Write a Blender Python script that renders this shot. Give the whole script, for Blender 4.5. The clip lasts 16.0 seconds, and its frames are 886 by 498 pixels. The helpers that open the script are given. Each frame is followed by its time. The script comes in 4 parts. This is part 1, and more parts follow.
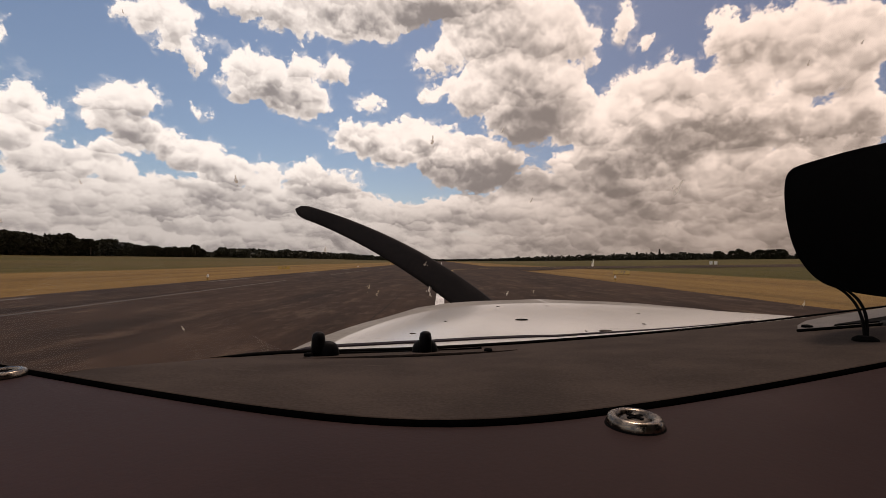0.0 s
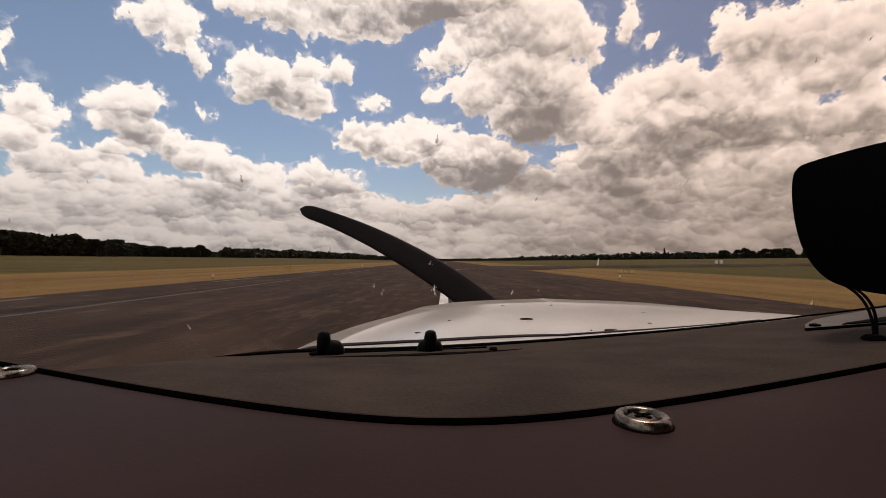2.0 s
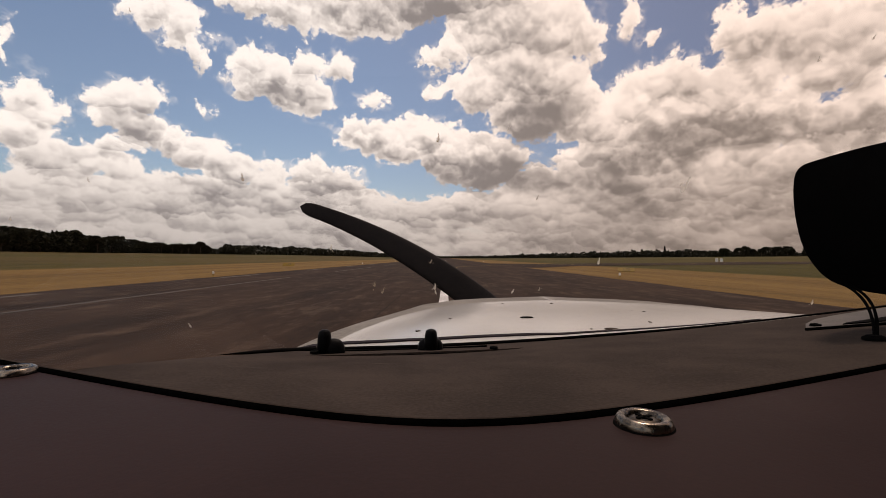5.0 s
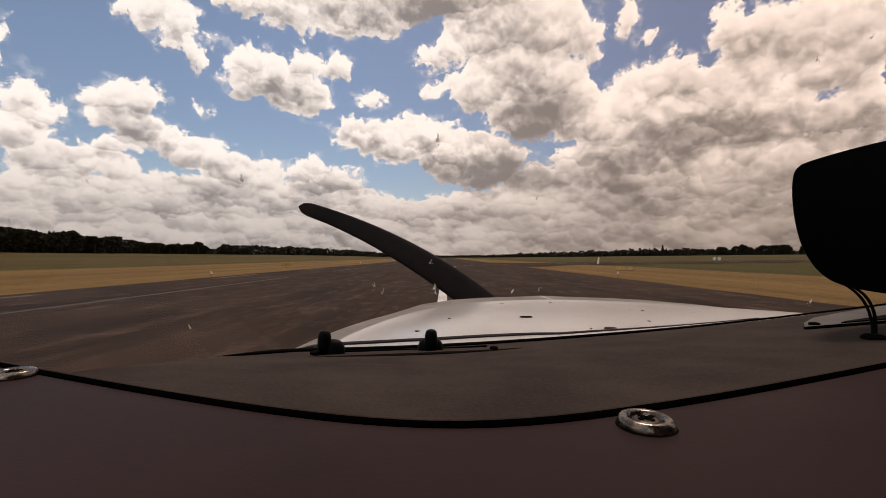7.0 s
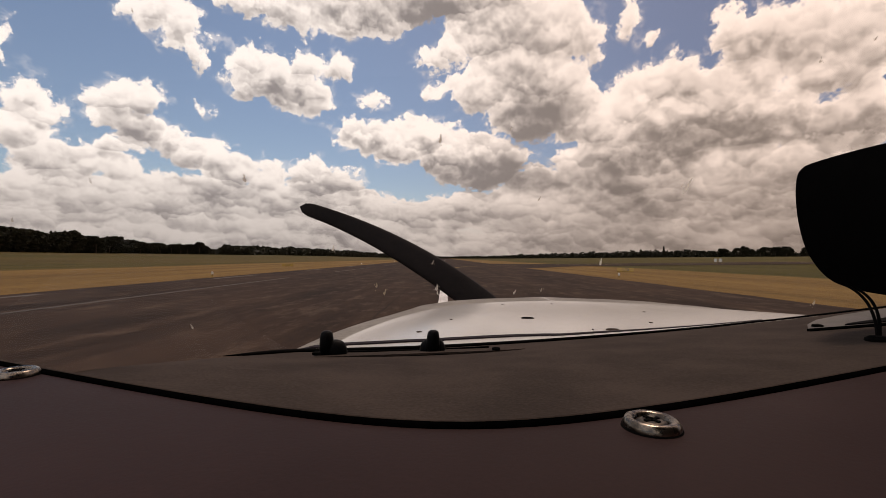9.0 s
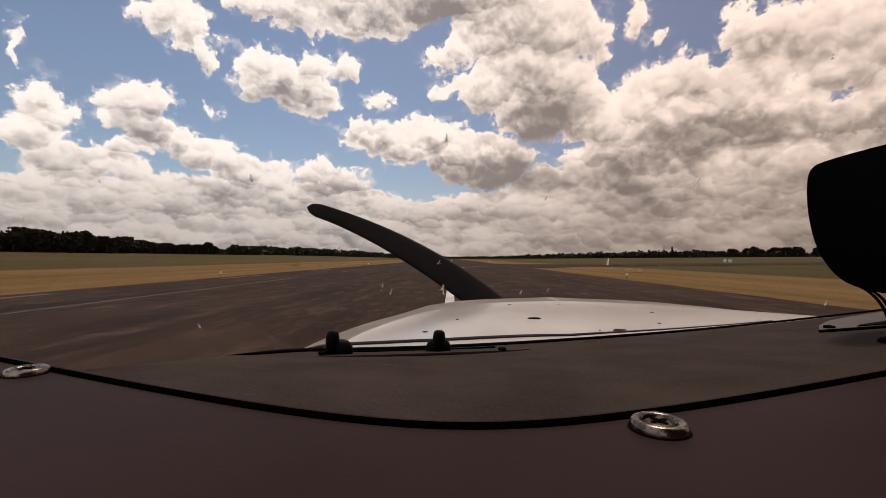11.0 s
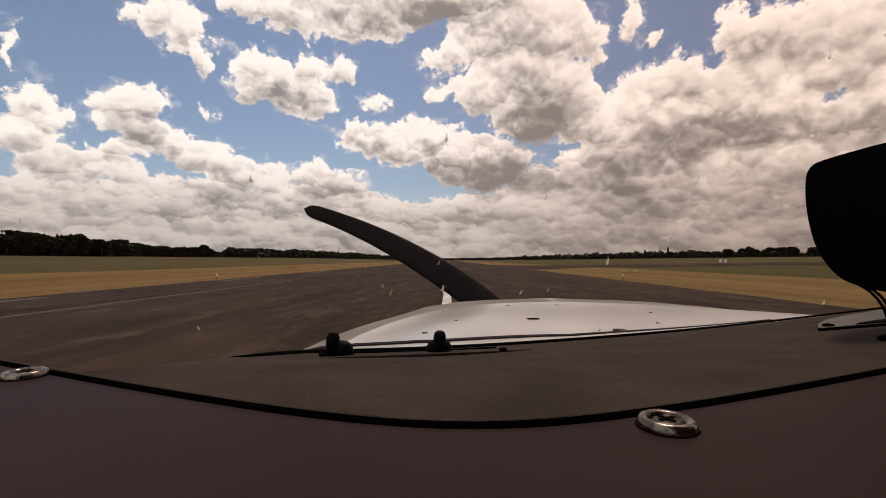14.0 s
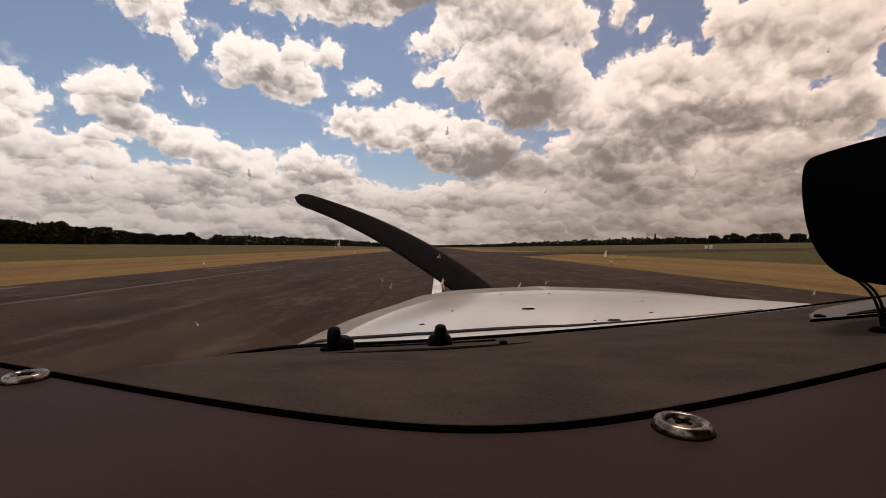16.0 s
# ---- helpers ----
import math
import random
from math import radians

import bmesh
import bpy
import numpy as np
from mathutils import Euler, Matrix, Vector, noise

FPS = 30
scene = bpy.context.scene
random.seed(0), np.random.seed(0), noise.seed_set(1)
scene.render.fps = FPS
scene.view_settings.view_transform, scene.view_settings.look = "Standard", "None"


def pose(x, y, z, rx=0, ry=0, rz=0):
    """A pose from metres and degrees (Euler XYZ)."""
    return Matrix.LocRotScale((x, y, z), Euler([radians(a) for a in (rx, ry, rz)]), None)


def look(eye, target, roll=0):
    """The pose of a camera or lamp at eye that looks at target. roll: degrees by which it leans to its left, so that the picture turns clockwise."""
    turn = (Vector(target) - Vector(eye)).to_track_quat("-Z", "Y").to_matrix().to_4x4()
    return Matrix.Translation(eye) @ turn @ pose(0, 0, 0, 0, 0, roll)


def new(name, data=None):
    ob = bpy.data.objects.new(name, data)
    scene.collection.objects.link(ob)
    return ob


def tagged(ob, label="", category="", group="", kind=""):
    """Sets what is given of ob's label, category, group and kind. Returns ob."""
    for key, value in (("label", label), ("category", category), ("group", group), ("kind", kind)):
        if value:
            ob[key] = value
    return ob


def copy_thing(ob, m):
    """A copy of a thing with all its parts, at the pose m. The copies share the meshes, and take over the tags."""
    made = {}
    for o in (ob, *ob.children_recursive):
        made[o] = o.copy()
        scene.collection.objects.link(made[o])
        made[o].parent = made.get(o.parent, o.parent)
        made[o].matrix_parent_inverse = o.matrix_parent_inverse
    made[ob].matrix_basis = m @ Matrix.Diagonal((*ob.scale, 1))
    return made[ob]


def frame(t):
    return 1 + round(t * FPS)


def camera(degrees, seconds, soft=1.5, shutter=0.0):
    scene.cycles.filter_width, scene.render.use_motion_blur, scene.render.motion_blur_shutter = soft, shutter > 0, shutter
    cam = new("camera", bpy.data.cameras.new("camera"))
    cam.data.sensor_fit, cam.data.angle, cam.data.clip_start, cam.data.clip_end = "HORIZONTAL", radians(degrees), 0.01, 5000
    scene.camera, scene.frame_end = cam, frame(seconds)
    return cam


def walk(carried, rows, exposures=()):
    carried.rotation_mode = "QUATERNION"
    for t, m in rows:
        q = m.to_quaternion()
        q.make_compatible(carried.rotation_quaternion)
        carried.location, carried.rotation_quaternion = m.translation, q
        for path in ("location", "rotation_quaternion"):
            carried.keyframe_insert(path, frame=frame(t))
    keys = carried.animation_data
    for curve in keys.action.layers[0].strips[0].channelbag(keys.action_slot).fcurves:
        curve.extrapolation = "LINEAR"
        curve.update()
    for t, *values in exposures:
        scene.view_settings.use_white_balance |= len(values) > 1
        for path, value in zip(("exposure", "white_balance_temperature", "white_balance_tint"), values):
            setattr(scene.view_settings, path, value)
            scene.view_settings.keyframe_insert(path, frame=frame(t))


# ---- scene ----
# ---- the camera, carried in the cockpit of a light aircraft ----
cam = camera(91.2, 16.0, soft=0.65)
EYE = 1.5
PITCH = 1.19
PATH = [
    (0.0, 0.0040, -0.0006, -0.0013, -0.17, 0.38, -0.16),
    (0.5, 0.0020, -0.0003, 0.0010, -0.33, -0.14, 0.02),
    (1.0, 0.0017, -0.0006, -0.0023, -0.22, 0.44, -0.03),
    (1.5, 0.0016, 0.0002, 0.0004, -0.06, -0.36, -0.18),
    (2.0, 0.0031, -0.0003, -0.0019, 0.35, 0.33, -0.06),
    (2.5, 0.0033, 0.0000, -0.0001, 0.44, -0.17, -0.11),
    (3.0, 0.0032, -0.0004, -0.0014, 0.40, 0.19, -0.16),
    (3.5, 0.0024, 0.0001, 0.0028, 0.38, -0.49, -0.17),
    (4.0, 0.0026, 0.0000, 0.0001, 0.41, -0.04, -0.18),
    (6.5, 0.0021, -0.0002, -0.0006, 0.29, -0.01, -0.24),
    (7.0, 0.0012, -0.0001, 0.0004, 0.16, -0.10, -0.02),
    (7.5, -0.0002, 0.0003, 0.0017, -0.03, -0.38, -0.09),
    (8.0, -0.0003, -0.0001, 0.0000, -0.01, -0.05, -0.10),
    (8.5, -0.0010, 0.0004, 0.0016, -0.03, -0.20, -0.04),
    (9.0, -0.0003, 0.0004, 0.0001, 0.27, 0.02, -0.19),
    (11.5, 0.0004, 0.0021, -0.0002, 1.24, 0.04, -0.14),
    (12.0, -0.0003, 0.0030, 0.0031, 1.15, -1.12, 0.06),
    (12.5, -0.0009, 0.0025, 0.0011, 1.05, -0.50, -0.01),
    (13.0, -0.0013, 0.0020, -0.0004, 0.97, 0.01, -0.08),
    (13.5, -0.0020, 0.0024, 0.0019, 0.89, -0.65, -0.06),
    (14.0, -0.0029, 0.0022, -0.0014, 0.73, 0.25, 0.05),
    (14.5, -0.0042, 0.0025, 0.0026, 0.55, -0.58, 0.12),
    (15.0, -0.0052, 0.0025, 0.0025, 0.47, -0.68, 0.18),
    (15.5, -0.0077, 0.0025, 0.0005, 0.08, -0.30, 0.29),
    (16.0, -0.0132, 0.0036, 0.0052, -0.63, -1.48, 0.20),
]
walk(cam, [(t, pose(x, y, EYE + z, 90 + PITCH + pitch, roll, yaw)) for t, x, y, z, yaw, pitch, roll in PATH],
     [(0.0, 0.0, 7600, 24), (16.0, 0.0, 7600, 24)])

# ---- sky, clouds and sun ----
SUN_AZ, SUN_EL = 24.0, 64.0
HIGH_LEFT_CLOUDS = (
    (-34.3, 13.7, 2.1, 1.7),
    (-33.1, 13.0, 2.1, 1.5),
    (-21.6, 21.5, 3.4, 2.4),
    (-34.5, 25.5, 2.8, 1.8),
    (-31.9, 24.9, 2.3, 2.2),
    (-30.5, 22.9, 1.1, 2.0),
    (-29.9, 21.7, 0.6, 1.0),
    (-28.5, 24.2, 0.8, 0.7),
    (-24.3, 22.5, 2.6, 1.7),
    (-23.5, 20.8, 3.5, 2.3),
    (-18.8, 22.6, 2.5, 2.0),
    (-19.1, 20.1, 4.3, 2.6),
    (-17.4, 19.0, 2.9, 1.4),
    (-14.1, 23.3, 1.7, 1.2),
    (-9.7, 19.5, 1.7, 1.0),
    (-39.0, 16.1, 0.8, 0.6),
    (-37.2, 16.1, 1.9, 1.6),
    (-35.2, 16.1, 2.0, 2.0),
    (-36.2, 14.2, 3.0, 2.2),
    (-37.4, 11.7, 1.8, 0.9),
    (-45.0, 15.1, 1.6, 2.0),
    (-43.7, 13.9, 1.8, 1.8),
    (-44.6, 11.5, 2.4, 2.7),
    (-41.8, 14.6, 0.6, 0.5),
    (-45.8, 18.5, 0.4, 1.8),
    (-29.9, 16.6, 0.4, 0.5),
)
BANK_CLOUDS = (
    (-27.8, 7.9, 5.3, 1.7),
    (-19.0, 7.4, 7.3, 1.8),
    (-32.3, 12.8, 2.5, 1.9),
    (-30.1, 11.9, 2.8, 2.1),
    (-27.5, 10.6, 3.2, 2.2),
    (-24.8, 10.1, 3.2, 2.0),
    (-22.3, 9.5, 2.9, 2.3),
    (-17.3, 10.5, 2.9, 2.1),
    (-15.9, 9.5, 4.7, 2.5),
    (-13.1, 9.2, 2.4, 1.7),
    (-43.0, 9.7, 3.4, 2.2),
    (-39.6, 9.9, 2.8, 1.9),
    (-37.3, 9.2, 2.6, 1.9),
    (-34.9, 8.1, 3.1, 1.9),
    (-41.7, 6.2, 6.7, 3.0),
    (-32.3, 6.4, 8.0, 2.8),
    (-23.5, 6.2, 9.4, 3.0),
    (-13.5, 6.1, 9.9, 2.9),
    (-4.8, 5.4, 8.9, 2.5),
    (-37.2, 2.9, 15.1, 2.8),
    (-16.9, 3.1, 21.8, 3.0),
)
TOP_CLOUDS = (
    (-24.0, 28.6, 4.5, 1.5),
    (-19.8, 28.5, 3.7, 2.3),
    (-13.6, 29.1, 5.9, 2.7),
    (-9.3, 29.2, 5.2, 2.7),
    (-4.8, 30.3, 3.8, 2.0),
    (1.2, 31.5, 9.7, 2.2),
    (6.5, 28.2, 6.8, 3.6),
    (13.0, 27.8, 6.5, 3.3),
    (17.2, 26.4, 3.1, 3.0),
    (18.9, 24.0, 1.7, 1.8),
    (9.0, 23.8, 5.2, 3.2),
    (4.9, 21.5, 4.6, 3.0),
    (13.0, 22.3, 5.8, 3.9),
    (10.8, 18.5, 5.9, 3.7),
    (15.8, 18.7, 4.3, 4.0),
    (-1.1, 24.6, 2.1, 1.4),
    (1.2, 26.0, 2.1, 2.4),
    (-1.4, 21.2, 1.5, 0.9),
    (23.2, 26.7, 1.1, 1.6),
    (25.8, 24.6, 0.6, 0.4),
)
RIGHT_CLOUDS = (
    (19.9, 16.2, 4.1, 3.0),
    (23.1, 18.1, 3.9, 3.2),
    (26.5, 19.9, 3.4, 2.8),
    (29.9, 18.9, 3.5, 3.2),
    (33.6, 22.6, 2.0, 3.3),
    (36.2, 23.0, 3.0, 2.8),
    (39.9, 21.5, 3.7, 3.5),
    (43.4, 20.0, 3.7, 4.4),
    (34.1, 18.1, 4.7, 3.5),
    (41.1, 18.2, 2.7, 2.0),
    (36.0, 14.6, 6.2, 3.3),
    (42.5, 12.8, 3.9, 3.1),
    (27.4, 14.4, 7.4, 4.5),
    (44.5, 13.7, 1.9, 4.5),
    (21.1, 11.1, 7.3, 4.2),
    (31.3, 9.6, 8.5, 3.8),
    (40.1, 9.0, 5.5, 2.9),
    (45.4, 7.9, 2.2, 2.6),
)
LOW_CLOUDS = (
    (-12.4, 16.1, 2.1, 1.7),
    (-9.9, 15.2, 3.5, 2.3),
    (-6.3, 14.6, 4.3, 2.8),
    (-1.8, 15.3, 4.0, 2.8),
    (-3.7, 17.7, 2.2, 0.9),
    (1.6, 13.3, 5.5, 3.7),
    (5.3, 12.4, 6.2, 3.5),
    (15.7, 8.3, 9.0, 3.5),
    (12.2, 5.7, 13.5, 3.3),
    (25.5, 5.3, 12.8, 3.7),
    (36.4, 5.3, 10.1, 3.3),
    (44.0, 5.4, 5.0, 3.1),
    (28.4, 2.6, 24.8, 2.5),
    (3.4, 6.0, 8.2, 2.6),
)
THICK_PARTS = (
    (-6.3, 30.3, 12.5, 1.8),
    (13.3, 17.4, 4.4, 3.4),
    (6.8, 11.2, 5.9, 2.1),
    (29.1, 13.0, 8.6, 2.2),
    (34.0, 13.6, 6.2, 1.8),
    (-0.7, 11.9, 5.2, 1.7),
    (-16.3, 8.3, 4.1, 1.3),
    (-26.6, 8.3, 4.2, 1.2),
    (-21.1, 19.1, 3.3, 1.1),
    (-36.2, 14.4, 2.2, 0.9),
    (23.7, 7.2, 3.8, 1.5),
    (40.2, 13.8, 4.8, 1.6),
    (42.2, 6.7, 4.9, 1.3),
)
BUGS = (
    (-0.005, 0.107, 0.0046),
    (0.254, 0.074, 0.0095),
    (0.173, -0.005, 0.0050),
    (-0.068, -0.028, 0.0033),
    (-0.061, -0.035, 0.0034),
    (-0.013, -0.005, 0.0028),
    (-0.009, -0.032, 0.0041),
    (-0.008, -0.037, 0.0029),
    (0.061, 0.121, 0.0026),
    (0.076, -0.038, 0.0031),
    (0.107, -0.036, 0.0025),
    (-0.163, 0.063, 0.0036),
    (-0.254, 0.054, 0.0020),
    (0.095, 0.060, 0.0029),
    (-0.104, 0.008, 0.0031),
    (-0.220, -0.061, 0.0024),
    (0.436, -0.052, 0.0040),
    (-0.298, 0.025, 0.0019),
    (0.357, 0.189, 0.0032),
    (0.401, 0.206, 0.0026),
    (-0.208, 0.163, 0.0015),
)


class Nodes:
    """A short hand for building node trees."""

    def __init__(self, tree):
        self.tree = tree

    def add(self, kind, *inputs, **settings):
        node = self.tree.nodes.new(kind)
        for key, value in settings.items():
            setattr(node, key, value)
        for i, value in enumerate(inputs):
            self.put(node.inputs[i], value)
        return node

    def put(self, socket, value):
        if value is None:
            return
        if isinstance(value, bpy.types.NodeSocket):
            self.tree.links.new(value, socket)
        elif isinstance(value, bpy.types.Node):
            self.tree.links.new(value.outputs[0], socket)
        else:
            socket.default_value = value

    def math(self, op, a, b=0.0, c=0.0, clamp=False):
        return self.add("ShaderNodeMath", a, b, c, operation=op, use_clamp=clamp).outputs[0]

    def vec(self, op, a, b=(0, 0, 0), c=(0, 0, 0)):
        return self.add("ShaderNodeVectorMath", a, b, c, operation=op).outputs[0]

    def ramp(self, value, low, high, to_low=0.0, to_high=1.0):
        node = self.add("ShaderNodeMapRange", value, low, high, to_low, to_high, interpolation_type="SMOOTHSTEP")
        return node.outputs[0]

    def noise(self, vector, scale, detail=4.0, rough=0.55, colour=False, flat=False):
        node = self.add("ShaderNodeTexNoise", noise_dimensions="2D" if flat else "3D")
        for key, value in (("Vector", vector), ("Scale", scale), ("Detail", detail), ("Roughness", rough)):
            self.put(node.inputs[key], value)
        return node.outputs["Color" if colour else "Fac"]

    def mix(self, fac, a, b, kind="MIX"):
        node = self.add("ShaderNodeMix", data_type="RGBA", blend_type=kind)
        self.put(node.inputs[0], fac)
        self.put(node.inputs[6], a)
        self.put(node.inputs[7], b)
        return node.outputs[2]


def union(n, spot, clouds, scale=0.9):
    """How deep spot lies inside the nearest of some rounded cloud masses, and how high up in that mass."""
    depth = height = None
    level = n.add("ShaderNodeVectorMath", spot, (0, 1, 0), operation="DOT_PRODUCT").outputs["Value"]
    for az, el, ra, re in clouds:
        a, e, ra, re = radians(az), radians(el), radians(ra), radians(re)
        size = scale * (ra * re) ** 0.5
        local = n.vec("MULTIPLY_ADD", spot, (1 / ra, 1 / re, 0), (-a / ra, -e / re, 0))
        away = n.add("ShaderNodeVectorMath", local, operation="LENGTH").outputs["Value"]
        one = n.math("MULTIPLY_ADD", away, -size, size)
        up = n.math("MULTIPLY_ADD", level, 1 / re, -e / re)
        if depth is None:
            depth, height = one, up
            continue
        inside = n.math("GREATER_THAN", one, depth)
        gap = n.math("SUBTRACT", up, height)
        height = n.math("MULTIPLY_ADD", gap, inside, height)
        depth = n.math("MAXIMUM", depth, one)
    return depth, height


def cloud_field():
    """Node group: how deep a direction (azimuth, elevation in radians) lies inside a cloud."""
    tree = bpy.data.node_groups.new("cloud_field", "ShaderNodeTree")
    tree.interface.new_socket("where", in_out="INPUT", socket_type="NodeSocketVector")
    tree.interface.new_socket("depth", in_out="OUTPUT", socket_type="NodeSocketFloat")
    tree.interface.new_socket("body", in_out="OUTPUT", socket_type="NodeSocketFloat")
    tree.interface.new_socket("height", in_out="OUTPUT", socket_type="NodeSocketFloat")
    n = Nodes(tree)
    where = n.add("NodeGroupInput").outputs[0]
    axes = n.add("ShaderNodeSeparateXYZ", where)
    rise = n.math("MULTIPLY", n.math("LOGARITHM", n.math("MAXIMUM", n.math("ADD", axes.outputs[1], 0.06), 0.01), math.e), 0.07)
    rise = n.math("MULTIPLY_ADD", axes.outputs[1], 0.95, rise)
    flat = n.add("ShaderNodeCombineXYZ", axes.outputs[0], rise).outputs[0]
    warp = n.vec("SUBTRACT", n.noise(flat, 14.0, 3.0, 0.55, True, True), (0.5, 0.5, 0.5))
    spot = n.vec("MULTIPLY_ADD", warp, (0.055, 0.040, 0.0), where)
    depth, height = union(n, spot, HIGH_LEFT_CLOUDS + BANK_CLOUDS + TOP_CLOUDS + RIGHT_CLOUDS + LOW_CLOUDS, 1.7)
    # beyond the region of the named clouds the sky goes on with scattered cumulus
    side = n.ramp(n.math("ABSOLUTE", axes.outputs[0]), 0.84, 0.98)
    high = n.ramp(axes.outputs[1], 0.54, 0.64)
    open_sky = n.math("MULTIPLY_ADD", n.noise(flat, 3.2, 2.0, flat=True), 0.7, -0.34)
    open_sky = n.math("MULTIPLY_ADD", n.math("SUBTRACT", 1.0, n.math("MAXIMUM", side, high)), -1.0, open_sky)
    depth = n.math("MAXIMUM", n.math("MINIMUM", depth, 0.06), open_sky)
    swirl = n.vec("MULTIPLY_ADD", warp, (0.05, 0.05, 0.0), flat)

    def puffs(scale, detail, at):
        node = n.add("ShaderNodeTexVoronoi", feature="F1", voronoi_dimensions="2D")
        for key, value in (("Vector", at), ("Scale", scale), ("Detail", detail), ("Roughness", 0.5)):
            n.put(node.inputs[key], value)
        return node.outputs["Distance"]

    body = n.math("ADD", depth, n.math("MULTIPLY_ADD", puffs(17.0, 1.0, swirl), -0.045, 0.031))
    body = n.math("ADD", body, n.math("MULTIPLY_ADD", puffs(41.0, 1.0, swirl), -0.015, 0.008))
    # far rows of flat-based cumulus, crowded towards the horizon
    crowd = n.vec("MULTIPLY_ADD", warp, (0.05, 0.05, 0.0), n.vec("MULTIPLY", where, (1.0, 1.7, 1.0)))
    body = n.math("ADD", body, n.math("MULTIPLY", n.ramp(axes.outputs[1], 0.26, 0.10), n.math("MULTIPLY_ADD", puffs(30.0, 1.0, crowd), -0.022, 0.009)))
    fine = n.math("MULTIPLY_ADD", n.noise(flat, 48.0, 5.0, 0.70, flat=True), 0.072, -0.034)
    n.add("NodeGroupOutput", n.math("ADD", body, fine), body, height)
    return tree


def curl_of(n, where, scale):
    """Swirls that push a direction about."""
    return n.vec("SUBTRACT", n.noise(where, scale, 4.0, 0.60, True, True), (0.5, 0.5, 0.5))


def make_world():
    world = bpy.data.worlds.new("summer_sky")
    world.use_nodes = True
    scene.world = world
    world.node_tree.nodes.clear()
    n = Nodes(world.node_tree)
    way = n.add("ShaderNodeTexCoord").outputs["Generated"]
    axes = n.add("ShaderNodeSeparateXYZ", n.vec("NORMALIZE", way))
    az = n.math("ARCTAN2", axes.outputs[0], axes.outputs[1])
    el = n.math("ARCSINE", axes.outputs[2])
    where = n.add("ShaderNodeCombineXYZ", az, el).outputs[0]
    group = cloud_field()

    def field(vector):
        node = n.add("ShaderNodeGroup", node_tree=group)
        n.put(node.inputs[0], vector)
        return node.outputs

    step = n.ramp(el, 0.04, 0.26, 0.75, 1.0)
    here, above = field(where), field(n.vec("ADD", where, n.add("ShaderNodeCombineXYZ", 0.004, n.math("MULTIPLY", step, 0.017))))
    cover = n.ramp(here[0], -0.006, 0.013)
    # thin torn veils trail off the edges
    torn = n.ramp(n.noise(n.vec("MULTIPLY_ADD", curl_of(n, where, 9.0), (0.10, 0.06, 0.0), where), 30.0, 5.0, 0.68, flat=True), 0.46, 0.72)
    veil = n.math("MULTIPLY", n.ramp(here[1], -0.034, 0.004), torn)
    cover = n.math("MAXIMUM", cover, n.math("MULTIPLY", veil, 0.55))
    # each mass is bright on top and grey at its base
    top = n.ramp(n.math("MULTIPLY_ADD", n.noise(where, 22.0, 4.0, 0.6, flat=True), 1.1, n.math("SUBTRACT", here[2], 0.55)), -0.95, 0.62)
    # so are the swelling puffs on it
    relief = n.math("ADD", n.math("MULTIPLY", n.math("SUBTRACT", here[1], above[1]), 0.9), n.math("MULTIPLY", n.math("SUBTRACT", here[0], above[0]), 0.36))
    lit = n.ramp(n.math("DIVIDE", relief, step), -0.046, 0.040)
    heap = n.vec("MULTIPLY_ADD", curl_of(n, where, 24.0), (0.072, 0.066, 0.0), n.vec("MULTIPLY", where, (1.0, 1.5, 1.0)))

    def billow(scale, spot):
        node = n.add("ShaderNodeTexVoronoi", feature="SMOOTH_F1", voronoi_dimensions="2D")
        for key, value in (("Vector", spot), ("Scale", scale), ("Smoothness", 0.30)):
            n.put(node.inputs[key], value)
        off = n.add("ShaderNodeSeparateXYZ", n.vec("SUBTRACT", spot, node.outputs["Position"]))
        return n.math("MULTIPLY", n.math("MULTIPLY_ADD", off.outputs[0], 0.25, off.outputs[1]), scale)

    # small crowded rows far off, large heaps high up
    rows = n.vec("MULTIPLY_ADD", curl_of(n, where, 34.0), (0.052, 0.040, 0.0), n.vec("MULTIPLY", where, (1.0, 1.7, 1.0)))
    far = n.ramp(el, 0.20, 0.06)
    heaped = n.math("MULTIPLY_ADD", billow(8.0, heap), 0.5, n.math("MULTIPLY", billow(19.0, heap), 0.45))
    small = n.math("MULTIPLY_ADD", billow(12.0, rows), 0.62, n.math("MULTIPLY", billow(29.0, rows), 0.42))
    heaped = n.math("ADD", n.math("MULTIPLY", heaped, n.math("SUBTRACT", 1.0, far)), n.math("MULTIPLY", small, far))
    heaped = n.ramp(heaped, -0.46, 0.40)
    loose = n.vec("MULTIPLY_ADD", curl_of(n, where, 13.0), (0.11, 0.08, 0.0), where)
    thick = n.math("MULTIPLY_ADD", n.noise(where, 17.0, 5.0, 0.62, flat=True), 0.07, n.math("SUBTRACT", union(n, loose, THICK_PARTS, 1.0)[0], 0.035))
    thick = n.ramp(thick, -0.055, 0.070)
    core = n.ramp(here[1], 0.002, 0.046)
    patchy = n.noise(n.vec("MULTIPLY", where, (1.0, 1.6, 1.0)), 9.0, 4.0, 0.6, flat=True)
    east = n.ramp(az, -0.5, 0.75)
    # the bank towards the sun is softer, with broad shaded hollows
    bank = n.ramp(az, -0.05, 0.25)
    lit = n.math("MULTIPLY", lit, n.math("MULTIPLY", n.ramp(el, 0.10, 0.26, 0.14, 0.42), n.math("MULTIPLY_ADD", bank, -0.20, 1.0)))
    heaped = n.math("MULTIPLY", heaped, n.math("MULTIPLY", n.ramp(el, 0.12, 0.34, 0.46, 0.31), n.math("MULTIPLY_ADD", bank, -0.40, 1.0)))
